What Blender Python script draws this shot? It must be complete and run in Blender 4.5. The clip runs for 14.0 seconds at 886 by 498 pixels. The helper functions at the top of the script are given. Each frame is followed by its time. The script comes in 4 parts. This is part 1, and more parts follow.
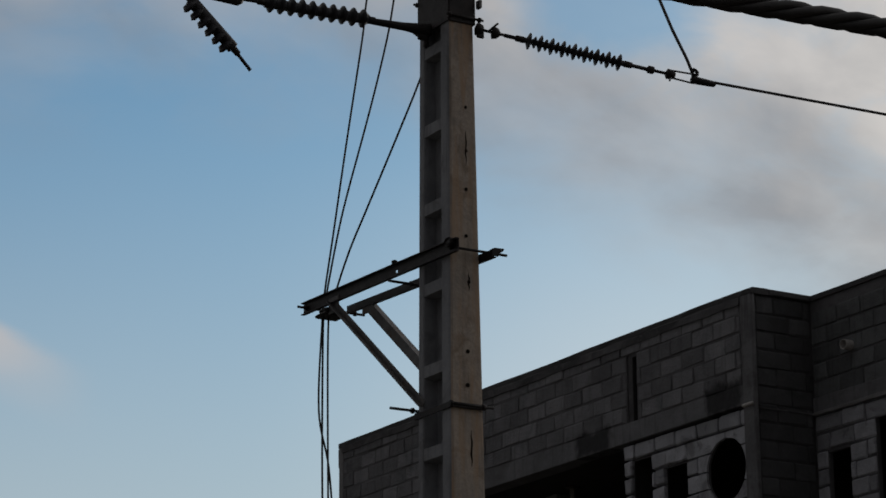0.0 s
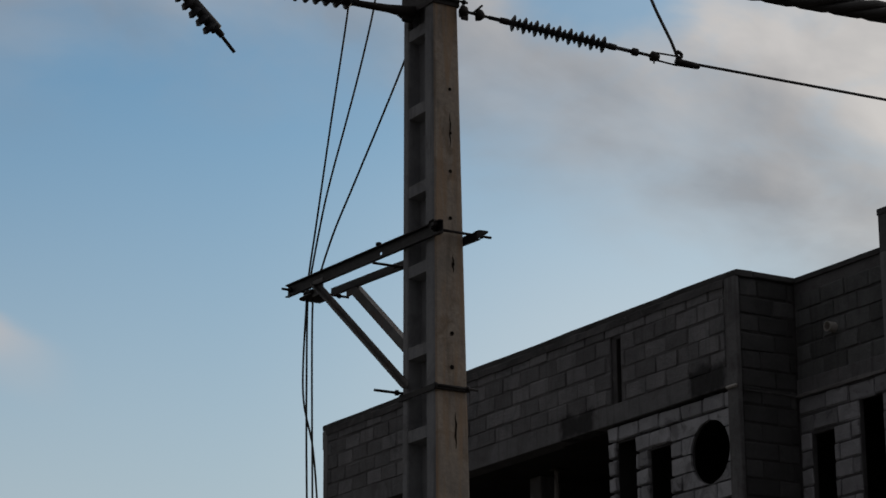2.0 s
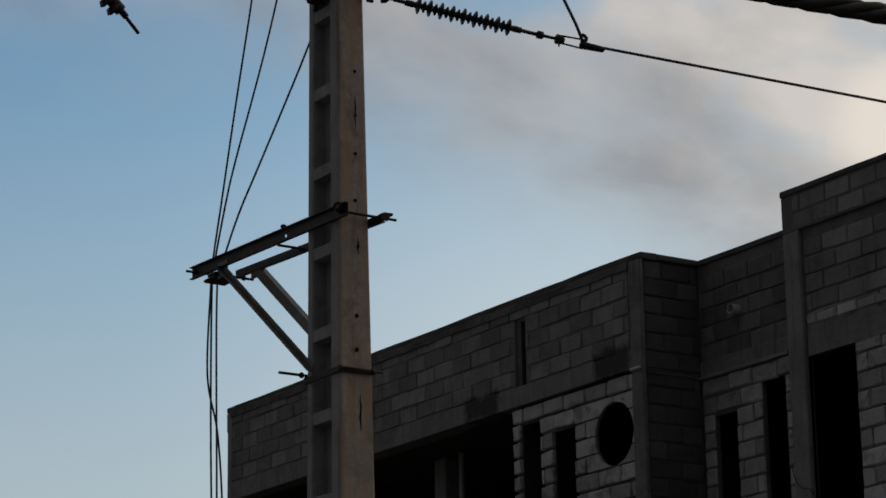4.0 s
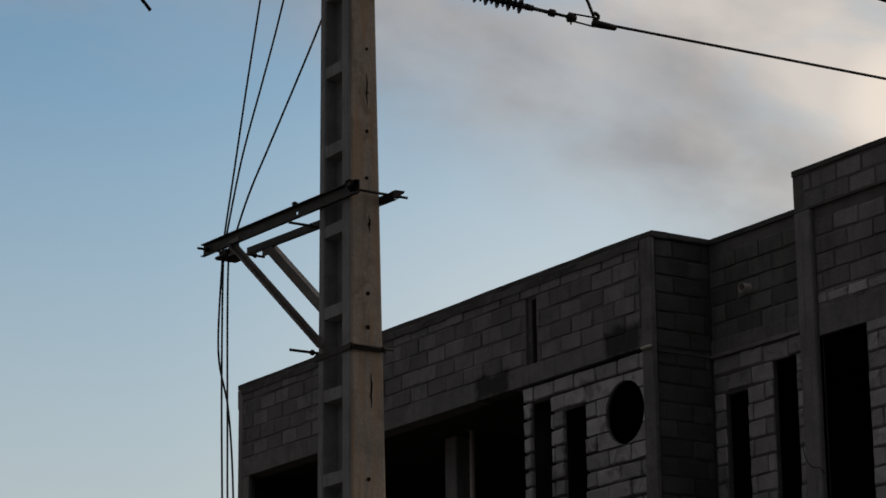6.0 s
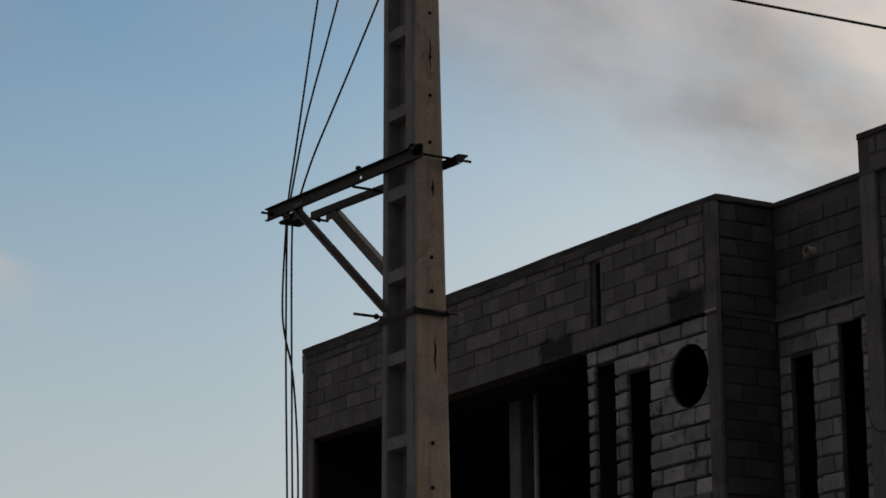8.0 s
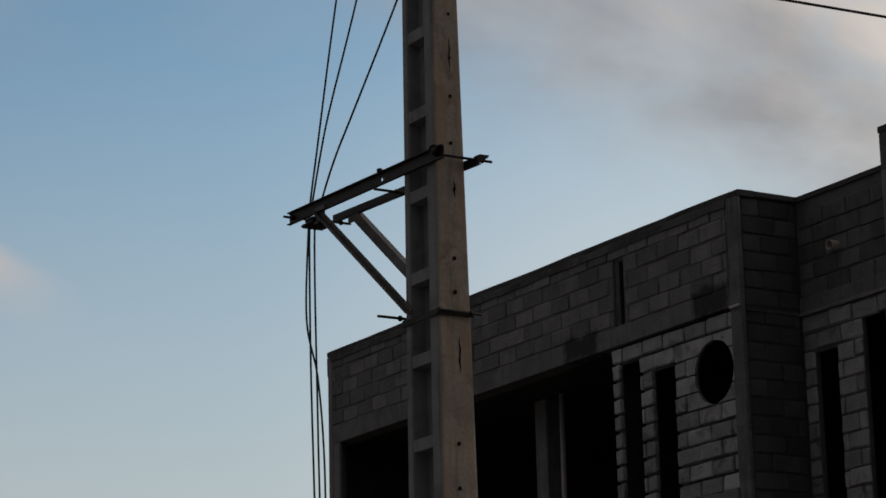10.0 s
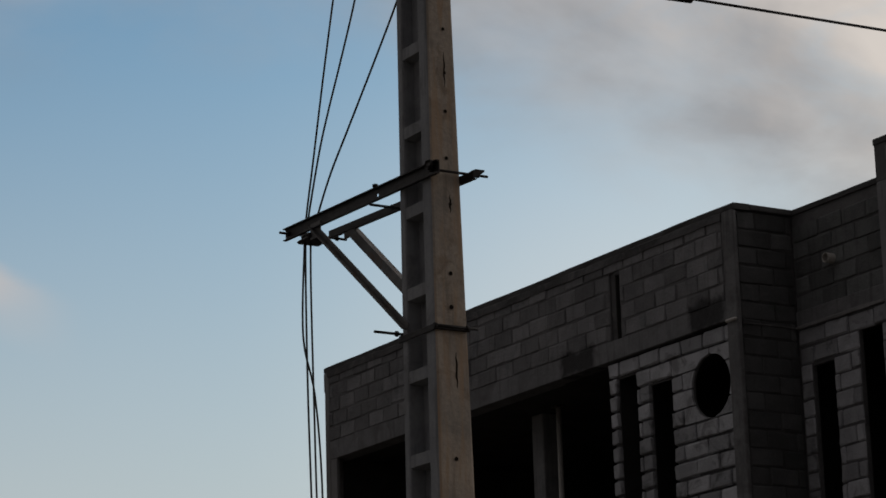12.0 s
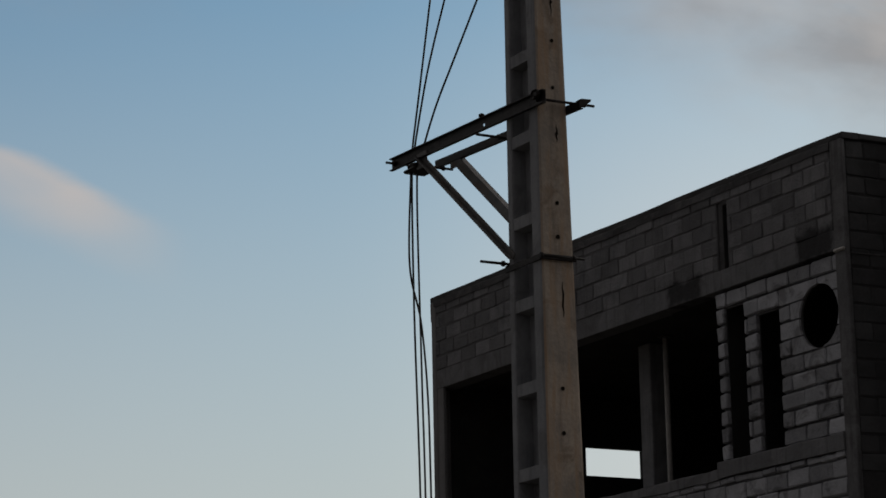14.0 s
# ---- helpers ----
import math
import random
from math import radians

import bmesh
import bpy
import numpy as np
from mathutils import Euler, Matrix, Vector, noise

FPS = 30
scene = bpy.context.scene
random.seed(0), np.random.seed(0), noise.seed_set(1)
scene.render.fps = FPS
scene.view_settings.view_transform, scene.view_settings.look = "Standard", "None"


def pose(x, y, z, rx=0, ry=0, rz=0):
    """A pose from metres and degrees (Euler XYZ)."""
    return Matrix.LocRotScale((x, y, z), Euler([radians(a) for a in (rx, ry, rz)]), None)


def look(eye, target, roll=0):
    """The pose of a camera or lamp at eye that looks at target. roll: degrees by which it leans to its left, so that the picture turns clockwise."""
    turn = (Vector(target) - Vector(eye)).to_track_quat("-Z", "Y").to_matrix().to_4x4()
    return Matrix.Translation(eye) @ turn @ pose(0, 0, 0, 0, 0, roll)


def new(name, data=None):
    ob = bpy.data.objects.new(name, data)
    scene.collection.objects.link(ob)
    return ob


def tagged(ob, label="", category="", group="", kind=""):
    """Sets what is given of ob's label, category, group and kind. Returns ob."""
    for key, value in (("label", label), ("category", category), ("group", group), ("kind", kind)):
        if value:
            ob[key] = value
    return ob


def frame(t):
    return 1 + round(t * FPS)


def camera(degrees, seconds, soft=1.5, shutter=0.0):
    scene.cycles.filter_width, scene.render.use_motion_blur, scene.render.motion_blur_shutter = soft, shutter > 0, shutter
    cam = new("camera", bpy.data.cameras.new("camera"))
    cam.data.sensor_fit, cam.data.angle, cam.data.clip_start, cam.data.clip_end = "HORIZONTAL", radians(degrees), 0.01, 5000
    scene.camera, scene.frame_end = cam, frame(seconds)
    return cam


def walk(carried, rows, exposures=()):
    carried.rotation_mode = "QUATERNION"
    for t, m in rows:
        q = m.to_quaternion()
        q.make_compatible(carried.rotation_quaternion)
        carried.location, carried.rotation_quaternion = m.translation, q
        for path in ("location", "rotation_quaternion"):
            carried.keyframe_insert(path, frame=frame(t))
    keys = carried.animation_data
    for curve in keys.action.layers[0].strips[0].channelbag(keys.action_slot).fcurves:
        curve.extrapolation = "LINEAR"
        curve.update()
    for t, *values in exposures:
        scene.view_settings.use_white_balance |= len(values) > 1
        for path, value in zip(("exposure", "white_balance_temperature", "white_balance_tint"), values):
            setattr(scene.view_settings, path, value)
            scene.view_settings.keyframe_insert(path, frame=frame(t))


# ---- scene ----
cam = camera(19.35, 14.0, soft=1.6)
EYE = (0.0, 0.0, 1.6)
# seconds and the turn of a camera held at one spot, in degrees
TURNS = [
    (0.0, 106.311, 0.286, -30.674),
    (0.3, 106.43, 0.159, -30.67),
    (0.5, 105.955, 0.075, -31.501),
    (0.8, 105.63, 0.225, -31.64),
    (1.0, 105.955, 0.325, -31.295),
    (1.2, 105.82, 0.377, -30.92),
    (1.5, 105.738, 0.456, -30.7),
    (1.8, 106.32, 0.408, -30.91),
    (2.0, 105.915, 0.376, -31.01),
    (2.2, 105.62, 0.4, -31.18),
    (2.5, 105.489, 0.435, -31.067),
    (2.8, 105.05, 0.377, -31.83),
    (3.0, 105.635, 0.338, -31.959),
    (3.2, 105.66, 0.66, -32.45),
    (3.5, 105.522, 1.144, -32.801),
    (3.7, 105.568, 0.897, -33.065),
    (5.8, 104.996, 0.902, -32.699),
    (6.0, 105.02, 0.621, -32.859),
    (6.2, 104.96, 0.607, -32.16),
    (6.5, 104.871, 0.587, -31.601),
    (6.8, 104.66, 0.448, -31.63),
    (7.0, 104.578, 0.356, -31.54),
    (7.2, 104.82, 0.356, -31.47),
    (7.5, 104.378, 0.355, -30.924),
    (7.7, 103.96, 0.368, -30.93),
    (7.8, 103.66, 0.375, -31.34),
    (7.9, 103.827, 0.382, -31.126),
    (8.0, 104.236, 0.38, -31.473),
    (8.1, 104.214, 0.219, -31.404),
    (8.2, 104.258, 0.235, -30.739),
    (10.3, 104.404, 1.399, -30.73),
    (10.5, 104.586, 1.386, -30.553),
    (10.8, 104.27, 1.204, -29.97),
    (11.0, 104.424, 1.082, -30.289),
    (11.2, 104.02, 1.029, -30.59),
    (11.4, 103.92, 0.976, -30.14),
    (11.5, 104.618, 0.95, -30.156),
    (11.7, 104.41, 1.233, -31.26),
    (11.8, 104.19, 1.375, -32.0),
    (12.0, 104.6, 1.658, -30.72),
    (12.1, 104.86, 1.41, -29.92),
    (12.2, 105.03, 1.162, -29.46),
    (12.3, 105.09, 0.915, -29.19),
    (12.4, 104.84, 0.667, -29.29),
    (12.5, 104.602, 0.419, -28.832),
    (12.8, 104.3, 0.301, -28.6),
    (13.0, 104.31, 0.222, -28.768),
    (13.2, 104.5, 0.322, -28.44),
    (13.3, 104.6, 0.373, -28.63),
    (13.5, 104.712, 0.473, -28.575),
    (13.7, 104.3, 0.46, -28.07),
    (13.8, 103.84, 0.47, -28.14),
    (13.9, 103.39, 0.85, -28.26),
    (14.0, 103.108, 1.136, -28.434),
]
walk(cam, [(t, pose(*EYE, rx, ry, rz)) for t, rx, ry, rz in TURNS], [(0.0, 0.0, 6465, 9.5), (3.0, 0.0, 6485, 10.0), (3.5, 0.0, 6545, 10.0), (5.8, 0.06, 6865, 12.0), (6.0, 0.07, 6865, 12.0), (6.5, 0.05, 6585, 10.0), (7.5, 0.0, 6605, 10.5), (8.0, 0.04, 6995, 13.0), (8.2, 0.0, 6945, 13.0), (10.5, 0.0, 6765, 11.5), (11.0, 0.0, 6745, 11.0), (11.5, 0.02, 6895, 12.0), (12.0, 0.07, 6865, 12.0), (12.5, -0.02, 6445, 10.0), (13.0, -0.06, 6420, 9.8), (13.5, -0.06, 6395, 9.5), (14.0, -0.03, 6765, 11.0)])

# ---- light: dusk sky with thin cloud, low veiled sun behind the building ----
SUN_AZ, SUN_EL = 62.0, 9.0          # azimuth from +y towards +x
SKY_STRENGTH = 0.103
world = bpy.data.worlds.new("dusk_sky")
scene.world = world
world.use_nodes = True


class Graph:
    """Small helper to write node trees."""

    def __init__(self, tree):
        self.tree, self.nodes, self.links = tree, tree.nodes, tree.links

    def add(self, kind):
        return self.nodes.new(kind)

    def put(self, socket, value):
        if isinstance(value, bpy.types.NodeSocket):
            self.links.new(value, socket)
        elif value is not None:
            socket.default_value = value

    def math(self, op, a, b=None, c=None, clamp=False):
        n = self.add("ShaderNodeMath")
        n.operation, n.use_clamp = op, clamp
        for s, v in zip(n.inputs, (a, b, c)):
            self.put(s, v)
        return n.outputs[0]

    def dot(self, a, b):
        n = self.add("ShaderNodeVectorMath")
        n.operation = "DOT_PRODUCT"
        self.put(n.inputs[0], a)
        self.put(n.inputs[1], b)
        return n.outputs["Value"]

    def mix(self, fac, a, b, blend="MIX"):
        n = self.add("ShaderNodeMix")
        n.data_type, n.blend_type = "RGBA", blend
        self.put(n.inputs[0], fac)
        self.put(n.inputs[6], a)
        self.put(n.inputs[7], b)
        return n.outputs[2]

    def smooth(self, value, lo, hi, a=0.0, b=1.0):
        n = self.add("ShaderNodeMapRange")
        n.interpolation_type = "SMOOTHSTEP"
        for s, v in zip(n.inputs, (value, lo, hi, a, b)):
            self.put(s, v)
        return n.outputs[0]

    def noise(self, vector, scale, detail=4.0, rough=0.55, warp=0.0):
        n = self.add("ShaderNodeTexNoise")
        self.put(n.inputs["Vector"], vector)
        self.put(n.inputs["Scale"], scale)
        self.put(n.inputs["Detail"], detail)
        self.put(n.inputs["Roughness"], rough)
        self.put(n.inputs["Distortion"], warp)
        return n.outputs["Fac"]


def rgb(r, g, b):
    return (r, g, b, 1.0)


def build_sky():
    g = Graph(world.node_tree)
    g.nodes.clear()
    way = g.add("ShaderNodeTexCoord").outputs["Generated"]
    sky = g.add("ShaderNodeTexSky")
    sky.sky_type, sky.sun_disc = "NISHITA", False
    sky.sun_elevation, sky.sun_rotation = radians(SUN_EL), radians(SUN_AZ)
    sky.air_density, sky.dust_density, sky.ozone_density = 1.0, 0.6, 2.5
    # flat chart of the sky round azimuth 31, elevation 14.4
    az, el = radians(30.93), radians(14.4)
    ahead = (math.sin(az) * math.cos(el), math.cos(az) * math.cos(el), math.sin(el))
    right = (math.cos(az), -math.sin(az), 0.0)
    above = (-math.sin(az) * math.sin(el), -math.cos(az) * math.sin(el), math.cos(el))
    depth = g.math("MAXIMUM", g.dot(way, ahead), 0.15)
    u = g.math("DIVIDE", g.dot(way, right), depth)
    v = g.math("DIVIDE", g.dot(way, above), depth)
    height = g.dot(way, (0, 0, 1))
    # air: clear blue above, pale haze towards the horizon, brighter under the sun
    air = g.mix(1.0, sky.outputs[0], rgb(0.79, 1.13, 1.22), "MULTIPLY")
    haze_amount = g.smooth(height, 0.42, 0.02, 0.0, 0.9)
    air = g.mix(haze_amount, air, rgb(5.08, 5.1, 5.06))
    glow = g.math("MULTIPLY", g.smooth(u, -0.09, 0.09, 0.0, 0.55), g.smooth(v, 0.12, -0.06))
    air = g.mix(glow, air, rgb(6.3, 6.55, 6.65))
    sunward = g.dot(way, (math.sin(radians(SUN_AZ)), math.cos(radians(SUN_AZ)), 0.12))
    # thin cloud
    chart = g.add("ShaderNodeCombineXYZ")
    g.put(chart.inputs[0], u)
    g.put(chart.inputs[1], g.math("MULTIPLY", v, 1.7))
    # long streaks that fall to the right with the bank
    along = g.math("SUBTRACT", g.math("MULTIPLY", u, 0.93), g.math("MULTIPLY", v, 0.37))
    athwart = g.math("ADD", g.math("MULTIPLY", u, 0.37), g.math("MULTIPLY", v, 0.93))
    drawn = g.add("ShaderNodeCombineXYZ")
    g.put(drawn.inputs[0], along)
    g.put(drawn.inputs[1], g.math("MULTIPLY", athwart, 1.75))
    streak = g.noise(drawn.outputs[0], 15.0, 6.0, 0.5, 0.25)
    big = g.noise(chart.outputs[0], 9.0, 5.0, 0.5, 0.4)
    fine = g.noise(chart.outputs[0], 26.0, 5.0, 0.55, 0.3)
    rough_edge = g.math("ADD", g.math("MULTIPLY", g.math("SUBTRACT", big, 0.5), 0.11),
                        g.math("MULTIPLY", g.math("SUBTRACT", fine, 0.5), 0.03))
    # bank of cloud, its lower edge falling to the right
    slope = g.math("MINIMUM", g.math("MAXIMUM", g.math("MULTIPLY", g.math("SUBTRACT", u, -0.005), -0.47), -0.15), 0.0)
    edge = g.math("ADD", g.math("SUBTRACT", v, g.math("ADD", slope, 0.085)), rough_edge)
    left_fade = g.smooth(u, -0.035, 0.02, 0.03, 0.0)
    bank = g.smooth(g.math("SUBTRACT", edge, left_fade), -0.05, 0.058)
    # small wisp low on the left: crisp upper edge, soft below
    crest = g.math("SMOOTH_MIN", g.math("SUBTRACT", 0.0125, g.math("MULTIPLY", g.math("ADD", u, 0.186), 0.45)), 0.0262, 0.01)
    under = g.math("ADD", g.math("SUBTRACT", crest, v), g.math("MULTIPLY", rough_edge, 0.2))
    wisp = g.math("MULTIPLY", g.smooth(under, -0.0015, 0.0065), g.smooth(under, 0.033, 0.002))
    wisp = g.math("MULTIPLY", wisp, g.smooth(streak, 0.3, 0.6, 0.72, 1.0))
    wisp = g.math("MULTIPLY", wisp, g.smooth(u, -0.132, -0.186, 0.0, 0.82))
    wisp = g.math("MULTIPLY", wisp, g.smooth(u, -0.42, -0.25))
    thick = g.smooth(g.math("ADD", g.math("MULTIPLY", big, 0.75), g.math("MULTIPLY", fine, 0.35)), 0.42, 0.72)
    thick = g.math("ADD", g.math("MULTIPLY", thick, 0.3), g.smooth(edge, 0.082, 0.03, 0.0, 0.6))
    thick = g.math("ADD", thick, g.math("MULTIPLY", g.math("SUBTRACT", streak, 0.5), 1.7), clamp=True)
    lit = g.mix(g.smooth(sunward, 0.86, 1.0), rgb(5.25, 5.05, 4.95), rgb(6.9, 6.5, 6.0))
    cloud = g.mix(thick, lit, rgb(3.0, 3.0, 3.1))
    thin = g.smooth(g.noise(chart.outputs[0], 14.0, 5.0, 0.55, 0.5), 0.5, 0.68, 0.97, 0.72)
    gu = g.math("DIVIDE", g.math("SUBTRACT", u, 0.062), 0.042)
    gv = g.math("DIVIDE", g.math("SUBTRACT", v, 0.135), 0.034)
    gap = g.math("ADD", g.math("ADD", g.math("MULTIPLY", gu, gu), g.math("MULTIPLY", gv, gv)), g.math("MULTIPLY", rough_edge, 22.0))
    thin = g.math("MULTIPLY", thin, g.smooth(gap, 0.1, 1.3, 0.22, 1.0))
    out = g.mix(g.math("MULTIPLY", bank, thin), air, cloud)
    du, dv = g.math("SUBTRACT", u, 0.225), g.math("SUBTRACT", v, 0.068)
    near_sun = g.math("ADD", g.math("MULTIPLY", du, du), g.math("MULTIPLY", g.math("MULTIPLY", dv, dv), 1.6))
    near_sun = g.math("ADD", near_sun, g.math("MULTIPLY", rough_edge, 0.012))
    out = g.mix(g.smooth(near_sun, 0.0016, 0.0002, 0.0, 0.75), out, rgb(7.9, 7.25, 6.5))
    out = g.mix(wisp, out, rgb(5.4, 4.95, 4.75))
    # the sky falls off away from the sun at dusk
    fall = g.smooth(sunward, -0.85, 1.0)
    out = g.mix(1.0, out, g.mix(fall, rgb(0.176, 0.172, 0.183), rgb(1, 1, 1)), "MULTIPLY")
    back = g.add("ShaderNodeBackground")
    g.put(back.inputs["Color"], out)
    back.inputs["Strength"].default_value = SKY_STRENGTH
    g.links.new(back.outputs[0], g.add("ShaderNodeOutputWorld").inputs["Surface"])


build_sky()
sun_data = bpy.data.lights.new("sun", "SUN")
sun_data.energy, sun_data.angle, sun_data.color = 0.5, radians(12), (1.0, 0.86, 0.7)
sun = new("sun", sun_data)
a, e = radians(SUN_AZ), radians(SUN_EL)
sun.matrix_world = look((0, 0, 40), (-math.sin(a) * math.cos(e) * 10, -math.cos(a) * math.cos(e) * 10, 40 - math.sin(e) * 10))


# ---- materials ----
def surface(name, base, second, rough=0.9, metal=0.0, coarse=1.2, grain=35.0, bump=0.4, bump_size=0.004,
            pieces=0.0, stain=None, stain_scale=0.6, streaks=0.0, spec=0.3, runs=None, patches=()):
    """Weathered surface: two base colours mixed at a coarse and a fine scale, optional stains, streaks and piece-to-piece change."""
    m = bpy.data.materials.new(name)
    m.use_nodes = True
    g = Graph(m.node_tree)
    bsdf = g.nodes["Principled BSDF"]
    geo = g.add("ShaderNodeNewGeometry").outputs["Position"]
    broad = g.noise(geo, coarse, 5.0, 0.6, 0.6)
    fine = g.noise(geo, grain, 6.0, 0.65)
    blend = g.smooth(g.math("ADD", g.math("MULTIPLY", broad, 0.65), g.math("MULTIPLY", fine, 0.35)), 0.36, 0.64)
    col = g.mix(blend, rgb(*base), rgb(*second))
    if streaks:
        stretch = g.add("ShaderNodeVectorMath")
        stretch.operation = "MULTIPLY"
        g.put(stretch.inputs[0], geo)
        stretch.inputs[1].default_value = (9.0, 9.0, 0.7)
        run = g.smooth(g.noise(stretch.outputs[0], 1.6, 4.0, 0.6), 0.5, 0.72, 0.0, streaks)
        col = g.mix(run, col, rgb(*(c * 0.4 for c in base)))
    if stain:
        spots = g.smooth(g.noise(geo, stain_scale, 5.0, 0.62, 1.0), 0.52, 0.68, 0.0, 0.75)
        col = g.mix(spots, col, rgb(*stain))
    if runs:
        stretch = g.add("ShaderNodeVectorMath")
        stretch.operation = "MULTIPLY"
        g.put(stretch.inputs[0], geo)
        stretch.inputs[1].default_value = (7.0, 7.0, 0.55)
        col = g.mix(g.smooth(g.noise(stretch.outputs[0], 2.3, 5.0, 0.6, 0.3), 0.46, 0.66, 0.0, 0.85), col, rgb(*runs))
    if patches:
        split = g.add("ShaderNodeSeparateXYZ")
        g.put(split.inputs[0], geo)
        wander = g.math("MULTIPLY", g.math("SUBTRACT", g.noise(geo, 5.0, 5.0, 0.6), 0.5), 0.24)
        for y0, y1, z0, z1 in patches:
            dy = g.math("SUBTRACT", g.math("ABSOLUTE", g.math("SUBTRACT", split.outputs[1], (y0 + y1) / 2)), (y1 - y0) / 2)
            dz = g.math("SUBTRACT", g.math("ABSOLUTE", g.math("SUBTRACT", split.outputs[2], (z0 + z1) / 2)), (z1 - z0) / 2)
            rim = g.math("ADD", g.math("MAXIMUM", dy, dz), wander)
            col = g.mix(g.smooth(rim, 0.045, -0.06, 0.0, 0.94), col, rgb(0.032, 0.032, 0.034))
    if pieces:
        chance = g.add("ShaderNodeObjectInfo").outputs["Random"]
        hsv = g.add("ShaderNodeHueSaturation")
        g.put(hsv.inputs["Value"], g.smooth(chance, 0.0, 1.0, 1.0 - pieces, 1.0 + pieces))
        g.put(hsv.inputs["Color"], col)
        col = hsv.outputs[0]
    g.put(bsdf.inputs["Base Color"], col)
    g.put(bsdf.inputs["Roughness"], g.smooth(fine, 0.3, 0.7, max(rough - 0.12, 0.05), min(rough + 0.08, 1.0)))
    bsdf.inputs["Metallic"].default_value = metal
    bsdf.inputs["Specular IOR Level"].default_value = spec
    b = g.add("ShaderNodeBump")
    b.inputs["Strength"].default_value = bump
    b.inputs["Distance"].default_value = bump_size
    g.put(b.inputs["Height"], g.math("ADD", fine, g.math("MULTIPLY", g.noise(geo, grain * 0.22, 4.0, 0.6), 1.4)))
    g.put(bsdf.inputs["Normal"], b.outputs[0])
    return m


BLOCK = surface("concrete_block", (0.3, 0.312, 0.335), (0.42, 0.435, 0.462), grain=48, bump=1.0, bump_size=0.012, pieces=0.26, coarse=3.0, stain=(0.15, 0.152, 0.158), stain_scale=3.4)
DAMP = ((21.77, 22.45, 7.79, 8.12), (24.3, 25.0, 7.78, 8.06))   # dark damp patches over the lintel
BLOCK_SMEARED = surface("smeared_block", (0.158, 0.161, 0.169), (0.226, 0.23, 0.239), grain=40, bump=1.0, bump_size=0.012, pieces=0.22, coarse=1.6, stain=(0.112, 0.122, 0.132), stain_scale=1.4, streaks=0.3, patches=DAMP)
MORTAR = surface("mortar", (0.1, 0.102, 0.106), (0.15, 0.152, 0.156), grain=30, bump=0.8, bump_size=0.01, coarse=2.2, patches=DAMP)
RENDER = surface("cement_render", (0.18, 0.181, 0.184), (0.235, 0.236, 0.238), grain=22, bump=0.5, bump_size=0.008, coarse=1.4, streaks=0.3)
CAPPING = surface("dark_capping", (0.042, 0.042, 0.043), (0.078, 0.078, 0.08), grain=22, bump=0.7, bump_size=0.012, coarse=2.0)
DARK_MORTAR = surface("dark_mortar", (0.062, 0.063, 0.065), (0.105, 0.106, 0.109), grain=26, bump=0.9, bump_size=0.012, coarse=2.6, stain=(0.14, 0.14, 0.145), stain_scale=4.0)
COLUMN = surface("streaked_column_concrete", (0.122, 0.125, 0.13), (0.19, 0.194, 0.2), grain=24, bump=0.8, bump_size=0.012, coarse=2.2, streaks=0.55, stain=(0.09, 0.09, 0.092), stain_scale=2.0)
PIER = surface("rendered_pier_concrete", (0.175, 0.18, 0.19), (0.25, 0.256, 0.268), grain=24, bump=0.7, bump_size=0.01, coarse=1.6, streaks=0.5)
SLAB = surface("raw_concrete", (0.148, 0.153, 0.16), (0.208, 0.213, 0.222), grain=18, bump=0.9, bump_size=0.012, coarse=1.8, streaks=0.4, stain=(0.12, 0.12, 0.123), stain_scale=1.7, patches=DAMP)
PALE_CONCRETE = surface("pale_concrete", (0.2, 0.207, 0.216), (0.28, 0.288, 0.298), grain=18, bump=0.6, bump_size=0.008, coarse=2.4, streaks=0.35)
# one concrete, two copies: the cooler and warmer light is put into their colours
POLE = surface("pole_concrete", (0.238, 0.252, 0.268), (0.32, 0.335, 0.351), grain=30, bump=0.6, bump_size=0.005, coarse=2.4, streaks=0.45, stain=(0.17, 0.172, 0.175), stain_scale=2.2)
# the brown stains and runs are the concrete's own
POLE_WARM = surface("warm_lit_pole_concrete", (0.28, 0.253, 0.222), (0.45, 0.38, 0.308), grain=34, bump=0.8, bump_size=0.006, coarse=2.6, streaks=0.55, stain=(0.2, 0.155, 0.115), stain_scale=3.6, runs=(0.375, 0.268, 0.182))
HOLE = surface("hole_shade", (0.016, 0.014, 0.012), (0.03, 0.025, 0.021), grain=60, bump=0.3, spec=0.0)
GALV = surface("weathered_galvanised_steel", (0.07, 0.07, 0.07), (0.14, 0.137, 0.132), rough=0.55, metal=0.35, grain=60, bump=0.15, coarse=6.0, stain=(0.1, 0.066, 0.047), stain_scale=7.0)
DARK_STEEL = surface("dark_steel", (0.017, 0.016, 0.016), (0.034, 0.03, 0.029), rough=0.6, metal=0.3, grain=60, bump=0.15, coarse=8.0)
POLYMER = surface("grey_polymer", (0.02, 0.021, 0.026), (0.036, 0.036, 0.04), rough=0.5, grain=50, bump=0.05, coarse=6.0)
RUBBER = surface("black_cable_sheath", (0.018, 0.018, 0.019), (0.035, 0.034, 0.033), rough=0.55, grain=80, bump=0.1, coarse=9.0)
WIRE = surface("aluminium_strand", (0.06, 0.06, 0.062), (0.1, 0.1, 0.1), rough=0.5, metal=0.4, grain=90, bump=0.1, coarse=12.0)
PLASTIC = surface("pale_plastic", (0.42, 0.41, 0.39), (0.52, 0.51, 0.48), rough=0.5, grain=40, bump=0.05, coarse=8.0)
